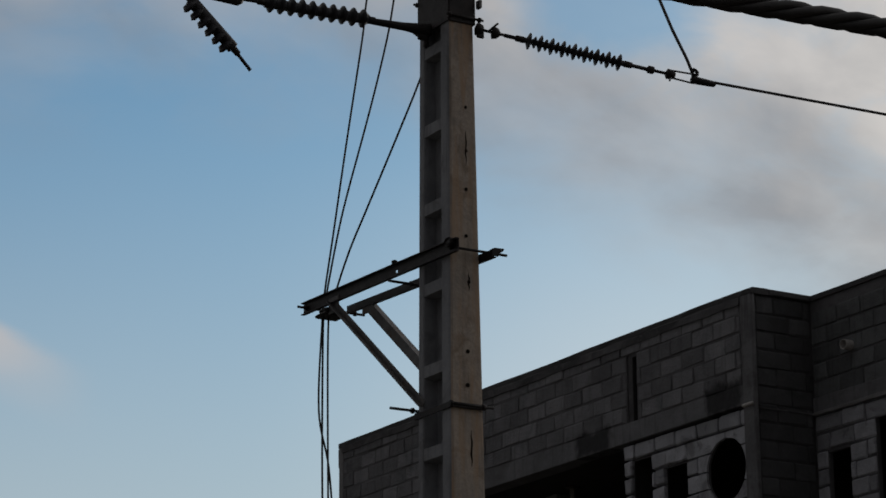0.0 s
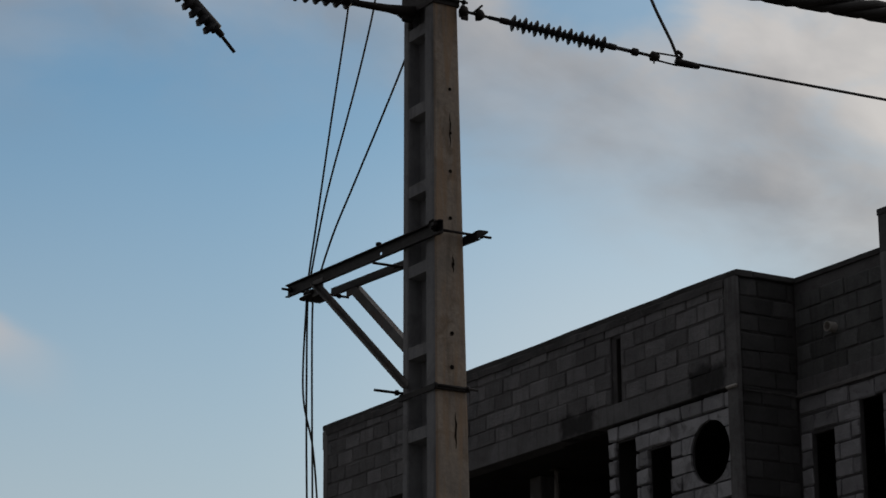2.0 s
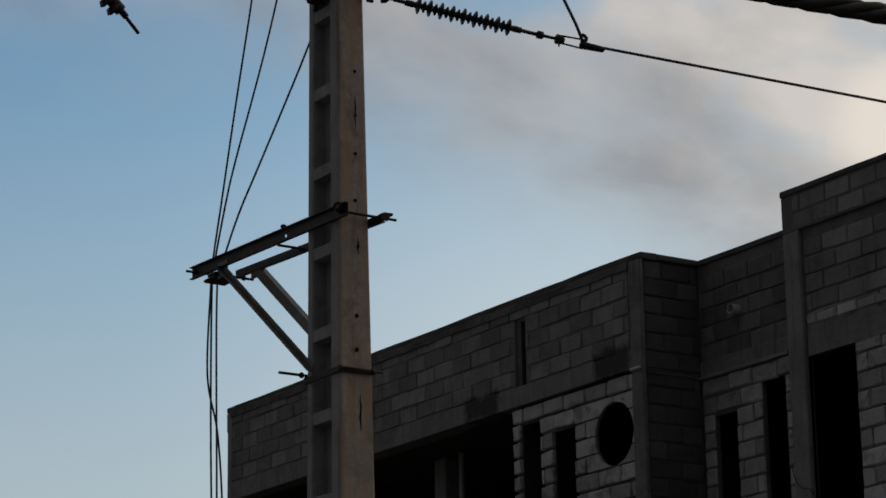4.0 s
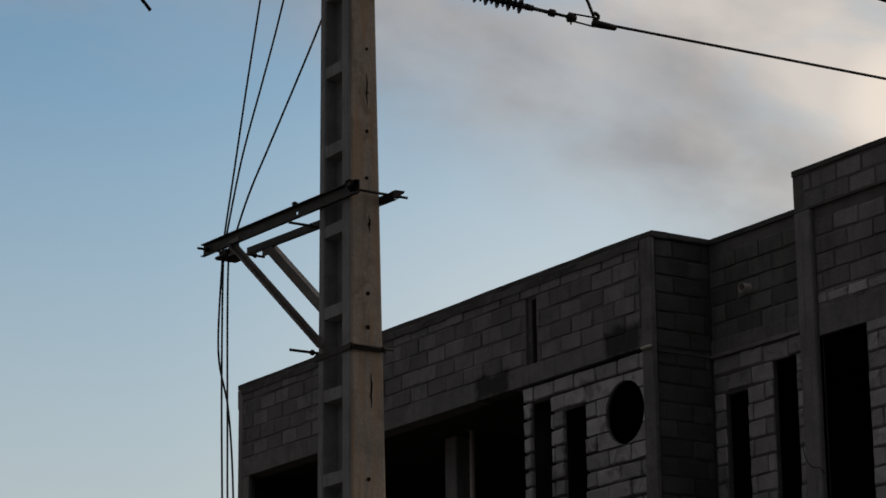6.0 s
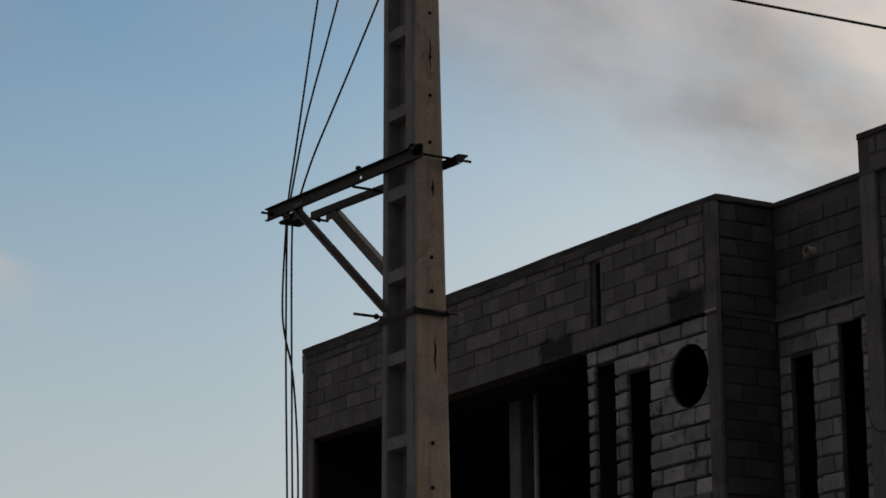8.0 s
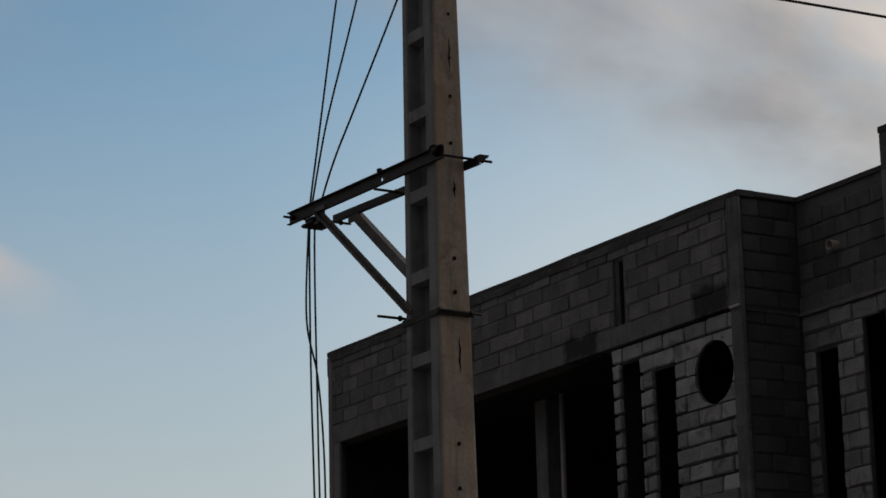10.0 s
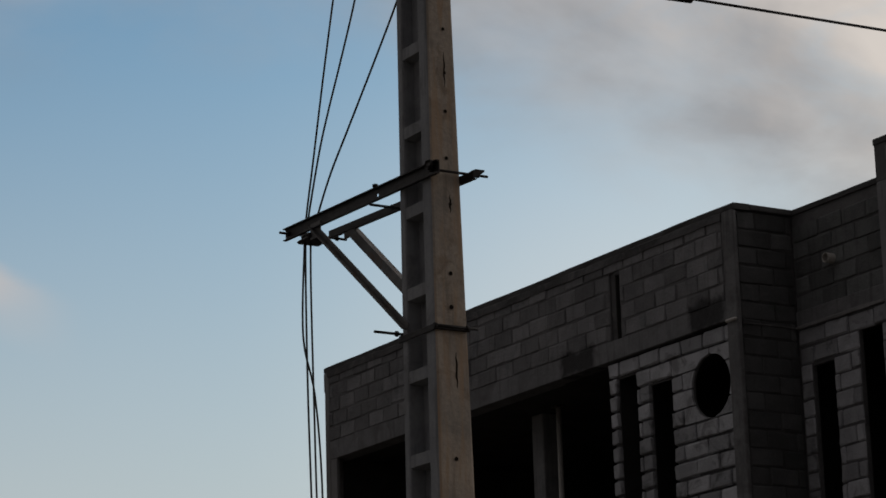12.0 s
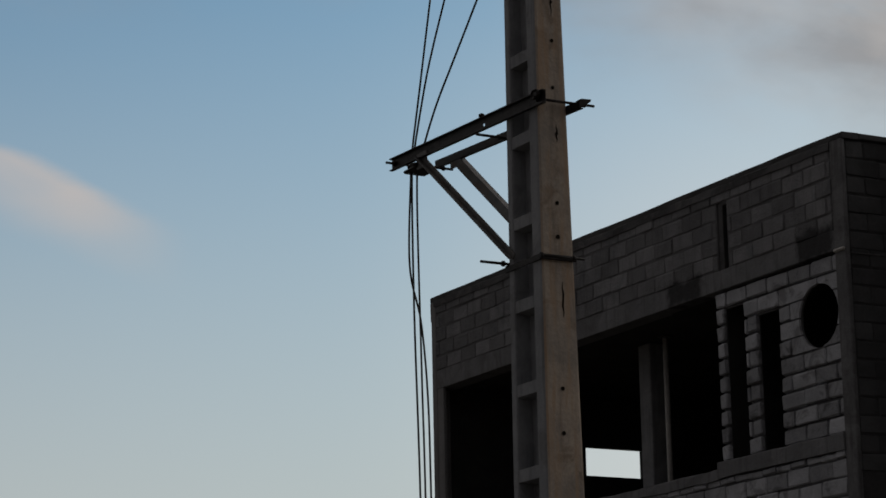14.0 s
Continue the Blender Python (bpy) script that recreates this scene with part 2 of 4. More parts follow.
# return wall blocks: the inner corner's shade is put into their colour
CORNER_SHADE_BLOCK = surface("corner_shade_block", (0.056, 0.058, 0.06), (0.092, 0.095, 0.098), grain=40, bump=0.8, bump_size=0.008, pieces=0.28, coarse=1.8, stain=(0.045, 0.051, 0.049))
# upper set-back blocks: milder corner shade, put into their colour
SETBACK_SHADE_BLOCK = surface("setback_shade_block", (0.098, 0.106, 0.108), (0.152, 0.162, 0.164), grain=40, bump=0.9, bump_size=0.01, pieces=0.24, coarse=1.8, stain=(0.066, 0.077, 0.073), streaks=0.3)
# bare concrete inside: the darkness of the rooms is put into its colour
INTERIOR = surface("shaded_bare_concrete", (0.03, 0.03, 0.03), (0.055, 0.055, 0.053), grain=18, bump=0.4, coarse=1.2)
EARTH = surface("dry_earth", (0.075, 0.065, 0.055), (0.12, 0.105, 0.085), grain=3.0, bump=0.8, bump_size=0.03, coarse=0.15, stain=(0.06, 0.055, 0.05), stain_scale=0.3)


# ---- mesh helpers ----
def part(name, bm, material, parent=None, label=""):
    """Links a bmesh as one mesh object, under parent if given."""
    me = bpy.data.meshes.new(name)
    bm.normal_update()
    bm.to_mesh(me)
    bm.free()
    me.materials.append(material)
    ob = new(name, me)
    if parent is not None:
        ob.parent = parent
        ob.matrix_parent_inverse = parent.matrix_world.inverted()
    return tagged(ob, label)


def thing(name, place, label, category, group="", kind=""):
    ob = new(name)
    ob.location = place
    ob.empty_display_size = 0.2
    ob.matrix_world = Matrix.Translation(place)
    return tagged(ob, label, category, group, kind)


def box(bm, lo, hi, bevel=0.0):
    """A box between two corners, with bevelled edges."""
    m = Matrix.LocRotScale([(p + q) / 2 for p, q in zip(lo, hi)], None, [abs(q - p) for p, q in zip(lo, hi)])
    made = bmesh.ops.create_cube(bm, size=1.0, matrix=m)
    if bevel:
        edges = list({ed for vt in made["verts"] for ed in vt.link_edges})
        bmesh.ops.bevel(bm, geom=edges, offset=bevel, segments=1, affect="EDGES", profile=0.5)
    return bm


def boxes(items, bevel=0.0):
    bm = bmesh.new()
    for lo, hi in items:
        box(bm, lo, hi, bevel)
    return bm


def sweep(bm, points, radius, sides=8, closed_ends=True):
    """A tube along points; radius may be a list."""
    pts = [Vector(q) for q in points]
    radii = radius if isinstance(radius, (list, tuple)) else [radius] * len(pts)
    rings, side = [], None
    for i, q in enumerate(pts):
        way = (pts[min(i + 1, len(pts) - 1)] - pts[max(i - 1, 0)]).normalized()
        if side is None:
            side = way.orthogonal().normalized()
        side = (side - way * side.dot(way)).normalized()
        other = way.cross(side)
        rings.append([bm.verts.new(q + radii[i] * (side * math.cos(2 * math.pi * k / sides) + other * math.sin(2 * math.pi * k / sides))) for k in range(sides)])
    for r0, r1 in zip(rings, rings[1:]):
        for k in range(sides):
            f = bm.faces.new((r0[k], r0[(k + 1) % sides], r1[(k + 1) % sides], r1[k]))
            f.smooth = True
    if closed_ends:
        bm.faces.new(rings[0][::-1])
        bm.faces.new(rings[-1])
    return bm


def tube(points, radius, sides=8):
    return sweep(bmesh.new(), points, radius, sides)


def extrude_profile(bm, profile, start, end, across, upward):
    """Extrudes a closed 2D profile (a, b) from start to end; a runs along across, b along upward."""
    s, e2, ac, upw = Vector(start), Vector(end), Vector(across), Vector(upward)
    r0 = [bm.verts.new(s + ac * p + upw * q) for p, q in profile]
    r1 = [bm.verts.new(e2 + ac * p + upw * q) for p, q in profile]
    n = len(profile)
    for k in range(n):
        bm.faces.new((r0[k], r0[(k + 1) % n], r1[(k + 1) % n], r1[k]))
    bm.faces.new(r0[::-1])
    bm.faces.new(r1)
    bmesh.ops.recalc_face_normals(bm, faces=bm.faces)
    return bm


def bolt(bm, centre, way, length, radius, head=0.02, nut=0.0):
    """A threaded rod with a hexagonal nut at the given share of its length."""
    c, w = Vector(centre), Vector(way).normalized()
    sweep(bm, [c, c + w * length], radius, 8)
    at = c + w * nut
    sweep(bm, [at, at + w * head], radius * 2.0, 6)
    return bm


def rough_bar(lo, hi, axis, step=0.12, jitter=0.012, seed=3):
    """A long bar whose edges wander, like hand-laid mortar."""
    r2 = random.Random(seed)
    a = 0 if axis == "x" else 1
    n = max(2, int((hi[a] - lo[a]) / step))
    bm = bmesh.new()
    rings = []
    for k in range(n + 1):
        q = lo[a] + (hi[a] - lo[a]) * k / n
        other = 1 - a
        loop = []
        for o, z in ((lo[other], lo[2]), (hi[other], lo[2]), (hi[other], hi[2]), (lo[other] + 0.01, hi[2]), (lo[other], hi[2] - 0.014)):
            p = [0, 0, z + r2.uniform(-1, 0.6) * jitter]
            p[a], p[other] = q, o + r2.uniform(-0.6, 0.6) * jitter
            loop.append(bm.verts.new(p))
        rings.append(loop)
    for r0, r1 in zip(rings, rings[1:]):
        for k in range(5):
            bm.faces.new((r0[k], r0[(k + 1) % 5], r1[(k + 1) % 5], r1[k]))
    bm.faces.new(rings[0][::-1])
    bm.faces.new(rings[-1])
    bmesh.ops.recalc_face_normals(bm, faces=bm.faces)
    return bm


# ---- ground ----
bm = bmesh.new()
bmesh.ops.create_grid(bm, x_segments=60, y_segments=60, size=2500)
for vt in bm.verts:
    far = max(abs(vt.co.x), abs(vt.co.y))
    vt.co.z = 0.0 if far < 60 else 0.6 * noise.noise(vt.co * 0.004)
tagged(part("ground", bm, EARTH), "bare dusty ground of the street", "ground", kind="structure")

# ---- unfinished block building ----
FX, RX = 16.70, 17.50            # faces of the long facade and of the set-back wall
Y_CORNER, Y_END = 21.55, 30.87   # facade from its near corner to its far end
Z_TOP, Z_BEAM, Z_LINTEL, Z_SILL, Z_LEDGE = 9.08, 8.03, 7.797, 5.845, 5.60
STEP_Y, Z_HIGH = 20.08, 9.474    # where the set-back wall steps up
CIRCLE = (22.17, 7.18, 0.349)
building = thing("building", (20.0, 24.0, 0.0), "unfinished two-storey building of bare grey concrete blocks", "building")
block_meshes = {}


def block_object(key, bm_maker, material, parent, place):
    """One block; alike blocks share a mesh."""
    if key not in block_meshes:
        me = bpy.data.meshes.new("block")
        bm = bm_maker()
        bm.normal_update()
        bm.to_mesh(me)
        bm.free()
        me.materials.append(material)
        block_meshes[key] = me
    ob = new("block", block_meshes[key])
    ob.parent = parent
    ob.matrix_parent_inverse = parent.matrix_world.inverted()
    ob.matrix_basis = place
    return ob


def lay_course(z0, z1, spans, face, axis, depth, gap, proud, material, parent, shift, rng, length=0.4):
    """Lays one course of blocks on a wall. axis 'y': the face looks to -x at x = face; axis 'x': it looks to -y at y = face."""
    for s0, s1 in spans:
        cut = [s0]
        k = math.ceil((s0 - shift) / length)
        while shift + k * length < s1 - 0.07:
            q = shift + k * length + rng.uniform(-0.012, 0.012)
            if q > s0 + 0.07:
                cut.append(q)
            k += 1
        cut.append(s1)
        for c0, c1 in zip(cut, cut[1:]):
            w, h = round(c1 - c0 - gap * 0.55, 2), round(z1 - z0 - gap, 3)
            variant = rng.randrange(3)
            out = proud * rng.uniform(0.35, 1.0)

            def make(w=w, h=h, variant=variant):
                b = box(bmesh.new(), (-w / 2, -depth / 2, -h / 2), (w / 2, depth / 2, h / 2), 0.013)
                r2 = random.Random(variant * 7 + int(w * 100))
                for vt in b.verts:
                    vt.co += Vector((r2.uniform(-1, 1) * 0.009, r2.uniform(-1, 1) * 0.005, r2.uniform(-1, 1) * 0.008))
                return b

            mid, zc = (c0 + c1) / 2, (z0 + z1) / 2 + rng.uniform(-0.005, 0.005)
            tilt = rng.uniform(-1.4, 1.4)
            if axis == "y":
                m = pose(face - out + depth / 2, mid, zc, tilt, 0, 90)
            else:
                m = pose(mid, face - out + depth / 2, zc, 0, tilt, 0)
            block_object((w, h, depth, variant, material.name), make, material, parent, m)


def minus(span, holes):
    """A span with holes cut out."""
    spans = [span]
    for a0, a1 in holes:
        spans = [q for s0, s1 in spans for q in ((s0, min(s1, a0)), (max(s0, a1), s1)) if q[1] - q[0] > 0.05]
    return spans


def wall_core(name, face, back, axis, lo, hi, z0, z1, holes, material, label=""):
    """A wall with rectangular holes (a0, a1, z0, z1), as one mesh of butted pieces."""
    cuts_a = sorted({lo, hi, *(c for h in holes for c in h[:2])})
    cuts_z = sorted({z0, z1, *(c for h in holes for c in h[2:])})
    bm = bmesh.new()
    verts = {}

    def vert(a_, d, z_):
        key = (round(a_, 4), d, round(z_, 4))
        if key not in verts:
            x, y = (d, a_) if axis == "y" else (a_, d)
            verts[key] = bm.verts.new((x, y, z_))
        return verts[key]

    def solid(i, j):
        if not (0 <= i < len(cuts_a) - 1 and 0 <= j < len(cuts_z) - 1):
            return False
        am, zm = (cuts_a[i] + cuts_a[i + 1]) / 2, (cuts_z[j] + cuts_z[j + 1]) / 2
        return not any(h[0] < am < h[1] and h[2] < zm < h[3] for h in holes)

    for i in range(len(cuts_a) - 1):
        for j in range(len(cuts_z) - 1):
            if not solid(i, j):
                continue
            p0, p1, q0, q1 = cuts_a[i], cuts_a[i + 1], cuts_z[j], cuts_z[j + 1]
            for d in (face, back):
                bm.faces.new((vert(p0, d, q0), vert(p1, d, q0), vert(p1, d, q1), vert(p0, d, q1)))
            if not solid(i - 1, j):
                bm.faces.new((vert(p0, face, q0), vert(p0, back, q0), vert(p0, back, q1), vert(p0, face, q1)))
            if not solid(i + 1, j):
                bm.faces.new((vert(p1, face, q0), vert(p1, back, q0), vert(p1, back, q1), vert(p1, face, q1)))
            if not solid(i, j - 1):
                bm.faces.new((vert(p0, face, q0), vert(p1, face, q0), vert(p1, back, q0), vert(p0, back, q0)))
            if not solid(i, j + 1):
                bm.faces.new((vert(p0, face, q1), vert(p1, face, q1), vert(p1, back, q1), vert(p0, back, q1)))
    bmesh.ops.recalc_face_normals(bm, faces=bm.faces)
    return part(name, bm, material, building, label)


rng = random.Random(11)
# parapet over the long facade, with a vertical chase
CHASE = (23.74, 23.94)
parapet = wall_core("parapet_wall", FX, FX + 0.2, "y", Y_CORNER + 0.21, Y_END, Z_BEAM, Z_TOP - 0.07, [(CHASE[0], CHASE[1], 8.0, 8.88)], MORTAR, "grey block parapet smeared with mortar")
part("chase_fill", boxes([((FX + 0.014, CHASE[0] + 0.105, Z_BEAM), (FX + 0.19, CHASE[1], 8.88)), ((FX + 0.004, CHASE[0], 8.78), (FX + 0.19, CHASE[0] + 0.104, 8.88)), ((FX + 0.15, CHASE[0], Z_BEAM), (FX + 0.19, CHASE[0] + 0.104, 8.78))], 0.004), DARK_MORTAR, building, "mortared vertical chase")
# the groove's shadow line is put into the colour of this side piece
part("chase_groove", boxes([((FX + 0.008, CHASE[0] + 0.09, Z_BEAM - 0.03), (FX + 0.15, CHASE[0] + 0.104, 8.78))], 0.003), INTERIOR, building, "side of the open groove, its shadow painted on")
course = (Z_TOP - 0.07 - Z_BEAM) / 5
for k in range(5):
    z0 = Z_BEAM + k * course
    holes = [(CHASE[0] - 0.005, CHASE[1] + 0.005)] if z0 < 8.8 else []
    lay_course(z0, z0 + course, minus((Y_CORNER + 0.22, Y_END - 0.12), holes), FX, "y", 0.06, 0.014, 0.016, BLOCK_SMEARED, parapet, 0.2 * (k % 2) + 0.05, rng)
part("parapet_capping", rough_bar((FX - 0.012, Y_CORNER - 0.01, Z_TOP - 0.07), (FX + 0.22, Y_END + 0.01, Z_TOP), "y", 0.35, 0.006), CAPPING, building, "dark mortar capping")
# rough mortar band; the shadow line under the capping is in its dark colour
part("damp_band", rough_bar((FX - 0.026, Y_CORNER + 0.21, Z_TOP - 0.155), (FX + 0.05, Y_END - 0.1, Z_TOP - 0.064), "y", 0.26, 0.012, 31), DARK_MORTAR, building, "dark mortar band under the capping, shadow line included")
part("edge_strip", boxes([((FX - 0.008, Y_END - 0.12, Z_LEDGE), (FX + 0.2, Y_END + 0.004, Z_TOP - 0.07))], 0.01), RENDER, building)
# beam over the openings
bm = boxes([((FX - 0.006, Y_CORNER + 0.21, 7.812), (FX + 0.25, Y_END - 0.12, Z_BEAM))], 0.006)
for vt in bm.verts:                       # underside lowered towards the far end to fit the camera's view
    if vt.co.z < 7.9:
        vt.co.z -= 0.035 * (vt.co.y - Y_CORNER) / (Y_END - Y_CORNER)
part("lintel_beam", bm, SLAB, building, "raw concrete lintel beam")
part("render_lump", rough_bar((FX + 0.01, Y_END + 0.004, 8.74), (FX + 0.19, Y_END + 0.05, 9.0), "x", 0.05, 0.012, 17), RENDER, building)
# corner column and end pillar
part("corner_column", boxes([((FX - 0.015, Y_CORNER, 0.0), (FX + 0.04, Y_CORNER + 0.21, Z_TOP - 0.07))], 0.012), COLUMN, building, "smooth grey concrete corner column")
part("mortar_lump", boxes([((FX - 0.05, Y_CORNER + 0.02, 7.775), (FX + 0.02, Y_CORNER + 0.2, 7.81))], 0.012), PLASTIC, building, "pale lump of mortar")
part("end_pillar", boxes([((FX, Y_END - 0.29, Z_LEDGE), (FX + 0.05, Y_END - 0.12, Z_LINTEL))], 0.006), RENDER, building)
part("inner_column", boxes([((17.62, 26.86, 4.8), (17.87, 27.12, 7.796))], 0.012), PALE_CONCRETE, building, "raw concrete column in the opening")

# block panel with two slits and a round hole
SLITS = [(23.55, 23.935, Z_SILL, 7.57), (22.90, 23.30, Z_SILL, 7.38)]
PANEL_END, PANEL_FACE = 24.08, FX + 0.042
cy, cz, cr = CIRCLE
grow = 0.02
core_holes = [(h[0] - grow, h[1] + grow, h[2], h[3] + grow) for h in SLITS] + [(cy - cr - 0.05, cy + cr - 0.0, cz - cr - 0.05, cz + cr + 0.05)]
panel = wall_core("block_panel", PANEL_FACE + 0.035, PANEL_FACE + 0.055, "y", Y_CORNER + 0.21, PANEL_END - 0.02, Z_SILL, Z_LINTEL - 0.03, core_holes, MORTAR, "panel of pale grey blocks with slits and a round hole")


def ring_fill(bm, x0, x1, y_lo, y_hi, z_lo, z_hi):
    """Fills a rectangular hole round the circle with mortar."""
    n = 48
    inner, outer = [], []
    for k in range(n):
        t = 2 * math.pi * k / n
        c, s = math.cos(t), math.sin(t)
        inner.append((cy + cr * c, cz + cr * s))
        f = min((y_hi - cy) / c if c > 1e-6 else 9, (y_lo - cy) / c if c < -1e-6 else 9, (z_hi - cz) / s if s > 1e-6 else 9, (z_lo - cz) / s if s < -1e-6 else 9)
        outer.append((cy + f * c, cz + f * s))
    rows = [[bm.verts.new((x, *q)) for q in loop] for x, loop in ((x0, outer), (x0, inner), (x1, inner), (x1, outer))]
    for r0, r1 in zip(rows, rows[1:]):
        for k in range(n):
            bm.faces.new((r0[k], r0[(k + 1) % n], r1[(k + 1) % n], r1[k]))
    bmesh.ops.recalc_face_normals(bm, faces=bm.faces)
    return bm


part("round_hole_rim", ring_fill(bmesh.new(), PANEL_FACE + 0.02, PANEL_FACE + 0.045, cy - cr - 0.05, cy + cr + 0.002, cz - cr - 0.05, cz + cr + 0.05), MORTAR, building, "rough mortar rim of the round hole")


def curved_block(c0, z0, z1, side):
    """A block cut to the circle: from c0 to the circle on the given side (-1 lower y, +1 higher y)."""
    b = bmesh.new()
    n = 7
    front, back = [], []
    for k in range(n):
        z = z0 + (z1 - z0) * k / (n - 1)
        reach = math.sqrt(max(0.0, (cr + 0.004) ** 2 - (z - cz) ** 2))
        y = cy + side * max(reach, 0.008)
        front.append((PANEL_FACE - 0.004, y, z))
    outline = [(PANEL_FACE - 0.004, c0, z0)] + front + [(PANEL_FACE - 0.004, c0, z1)]
    f0 = [b.verts.new(q) for q in outline]
    f1 = [b.verts.new((q[0] + 0.04, q[1], q[2])) for q in outline]
    m = len(outline)
    b.faces.new(f0)
    b.faces.new(f1[::-1])
    for k in range(m):
        b.faces.new((f0[k], f0[(k + 1) % m], f1[(k + 1) % m], f1[k]))
    bmesh.ops.recalc_face_normals(b, faces=b.faces)
    return b


course = (Z_LINTEL - Z_SILL) / 10
for k in range(10):
    z0 = Z_SILL + k * course
    z1 = z0 + course - (0.006 if k == 9 else 0.0)   # open joint under the beam
    cuts = [(h[0], h[1]) for h in SLITS if h[3] > z0 + 0.06]
    near_circle = z1 - 0.01 > cz - cr and z0 + 0.01 < cz + cr
    shift = 22.88 + 0.2 * (k % 2)
    if near_circle:
        left = 22.68 if k % 2 else 22.88
        stop = min(left, 22.88)
        cuts.append((Y_CORNER + 0.22, stop))
        part("block", curved_block(stop - 0.008, z0 + 0.009, z1 - 0.009, 1), BLOCK, panel)
        reach = math.sqrt(max(0.0, cr * cr - max(0, abs((z0 + z1) / 2 - cz) - 0.05) ** 2))
        if cy - reach - (Y_CORNER + 0.22) > 0.03:
            part("block", curved_block(Y_CORNER + 0.225, z0 + 0.009, z1 - 0.009, -1), BLOCK, panel)
    lay_course(z0, z1, minus((Y_CORNER + 0.22, PANEL_END), cuts), PANEL_FACE, "y", 0.06, 0.032, 0.022, BLOCK, panel, shift, rng)

# ledge and wall below it
part("ledge", rough_bar((FX - 0.03, Y_CORNER + 0.21, 5.665), (FX + 0.32, PANEL_END + 0.02, Z_SILL + 0.004), "y", 0.24, 0.012, 8), SLAB, building, "rough concrete sill ledge")
part("ledge", rough_bar((FX - 0.03, PANEL_END + 0.021, 5.65), (FX + 0.32, Y_END - 0.12, 5.765), "y", 0.24, 0.012, 9), SLAB, building, "rough concrete sill ledge")
lower = wall_core("lower_wall", FX + 0.03, FX + 0.22, "y", Y_CORNER + 0.21, Y_END, 0.0, 5.66, [], MORTAR, "grey block wall under the ledge")
lay_course(5.575, 5.655, [(Y_CORNER + 0.22, Y_END - 0.13)], FX + 0.012, "y", 0.07, 0.016, 0.026, BLOCK, lower, 0.07, rng, 0.27)   # thin levelling course
for k in range(6):
    z1 = 5.575 - k * 0.2
    lay_course(z1 - 0.2, z1, [(Y_CORNER + 0.22, Y_END - 0.13)], FX + 0.012, "y", 0.06, 0.024, 0.016, BLOCK, lower, 0.2 * (k % 2) + 0.02, rng)

# return wall beside the corner column, core and blocks coloured with the corner's shade
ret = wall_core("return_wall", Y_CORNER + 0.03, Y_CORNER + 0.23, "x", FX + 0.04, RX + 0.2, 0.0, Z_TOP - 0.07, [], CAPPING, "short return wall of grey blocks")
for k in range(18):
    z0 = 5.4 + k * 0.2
    lay_course(z0, min(z0 + 0.2, Z_TOP - 0.08), [(FX + 0.05, RX - 0.01)], Y_CORNER + 0.024, "x", 0.06, 0.014, 0.01, CORNER_SHADE_BLOCK, ret, 0.2 * (k % 2), rng)
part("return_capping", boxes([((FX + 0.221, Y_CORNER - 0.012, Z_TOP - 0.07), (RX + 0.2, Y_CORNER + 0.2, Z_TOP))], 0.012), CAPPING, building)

# set-back wall with slit windows and a doorway
Y_RIGHT = 17.4
HOLES_R = [(21.0, 21.36, 5.2, 7.30), (20.2, 20.57, 5.2, 7.53), (19.1, 19.82, 4.9, 7.64)]
setback = wall_core("set_back_wall", RX + 0.008, RX + 0.06, "y", Y_RIGHT, Y_CORNER + 0.02, 0.0, Z_TOP - 0.07, HOLES_R, MORTAR, "set-back wall of grey blocks with tall slits")
for k in range(19):
    z0 = 5.38 + k * 0.195
    z1 = z0 + 0.195
    if 7.72 < (z0 + z1) / 2 < 7.92 or z1 > Z_TOP - 0.05:
        continue
    cuts = [(h[0] - 0.004, h[1] + 0.004) for h in HOLES_R if h[3] > z0 + 0.07] + [(19.80, 20.08)]
    high = z0 > 7.85
    spans = minus((Y_RIGHT, Y_CORNER), cuts)
    for material, chosen in ((SETBACK_SHADE_BLOCK if high else BLOCK, [q for q in spans if q[0] > 20.0]), (BLOCK_SMEARED if high else BLOCK, [q for q in spans if q[0] < 20.0])):
        lay_course(z0, z1, chosen, RX, "y", 0.05, 0.014 if high else 0.022, 0.012 if high else 0.016, material, setback, 0.2 * (k % 2) + 0.11, rng)
part("band_beam", boxes([((RX - 0.014, 20.08, 7.73), (RX + 0.05, Y_CORNER + 0.02, 7.93)), ((RX - 0.012, Y_RIGHT, 7.64), (RX + 0.05, 19.80, 7.93))], 0.006), SLAB, building)
part("mortar_lip", rough_bar((RX - 0.035, 20.09, 7.735), (RX + 0.02, Y_CORNER + 0.01, 7.775), "y", 0.12, 0.01, 12), RENDER, building, "pale ragged lip of mortar")
part("mortar_lip", rough_bar((FX + 0.05, Y_CORNER + 0.004, 7.742), (RX - 0.04, Y_CORNER + 0.03, 7.768), "x", 0.12, 0.01, 13), DARK_MORTAR, building)
lay_course(7.96, 8.08, [(Y_RIGHT, 19.79)], RX - 0.012, "y", 0.06, 0.02, 0.02, BLOCK, setback, 0.13, rng, 0.3)
part("loose_wire", tube([(RX - 0.06, 20.09, 6.56), (RX - 0.065, 20.06, 6.44), (RX - 0.07, 20.01, 6.34), (RX - 0.07, 19.93, 6.28), (RX - 0.065, 19.83, 6.265), (RX - 0.03, 19.80, 6.2)], 0.005, 6), RUBBER, building, "thin dark wire hanging on the pier")
part("pier", boxes([((RX - 0.05, 19.82, 0.0), (RX + 0.06, 20.07, 9.0))], 0.012), PIER, building, "smooth rendered pier")
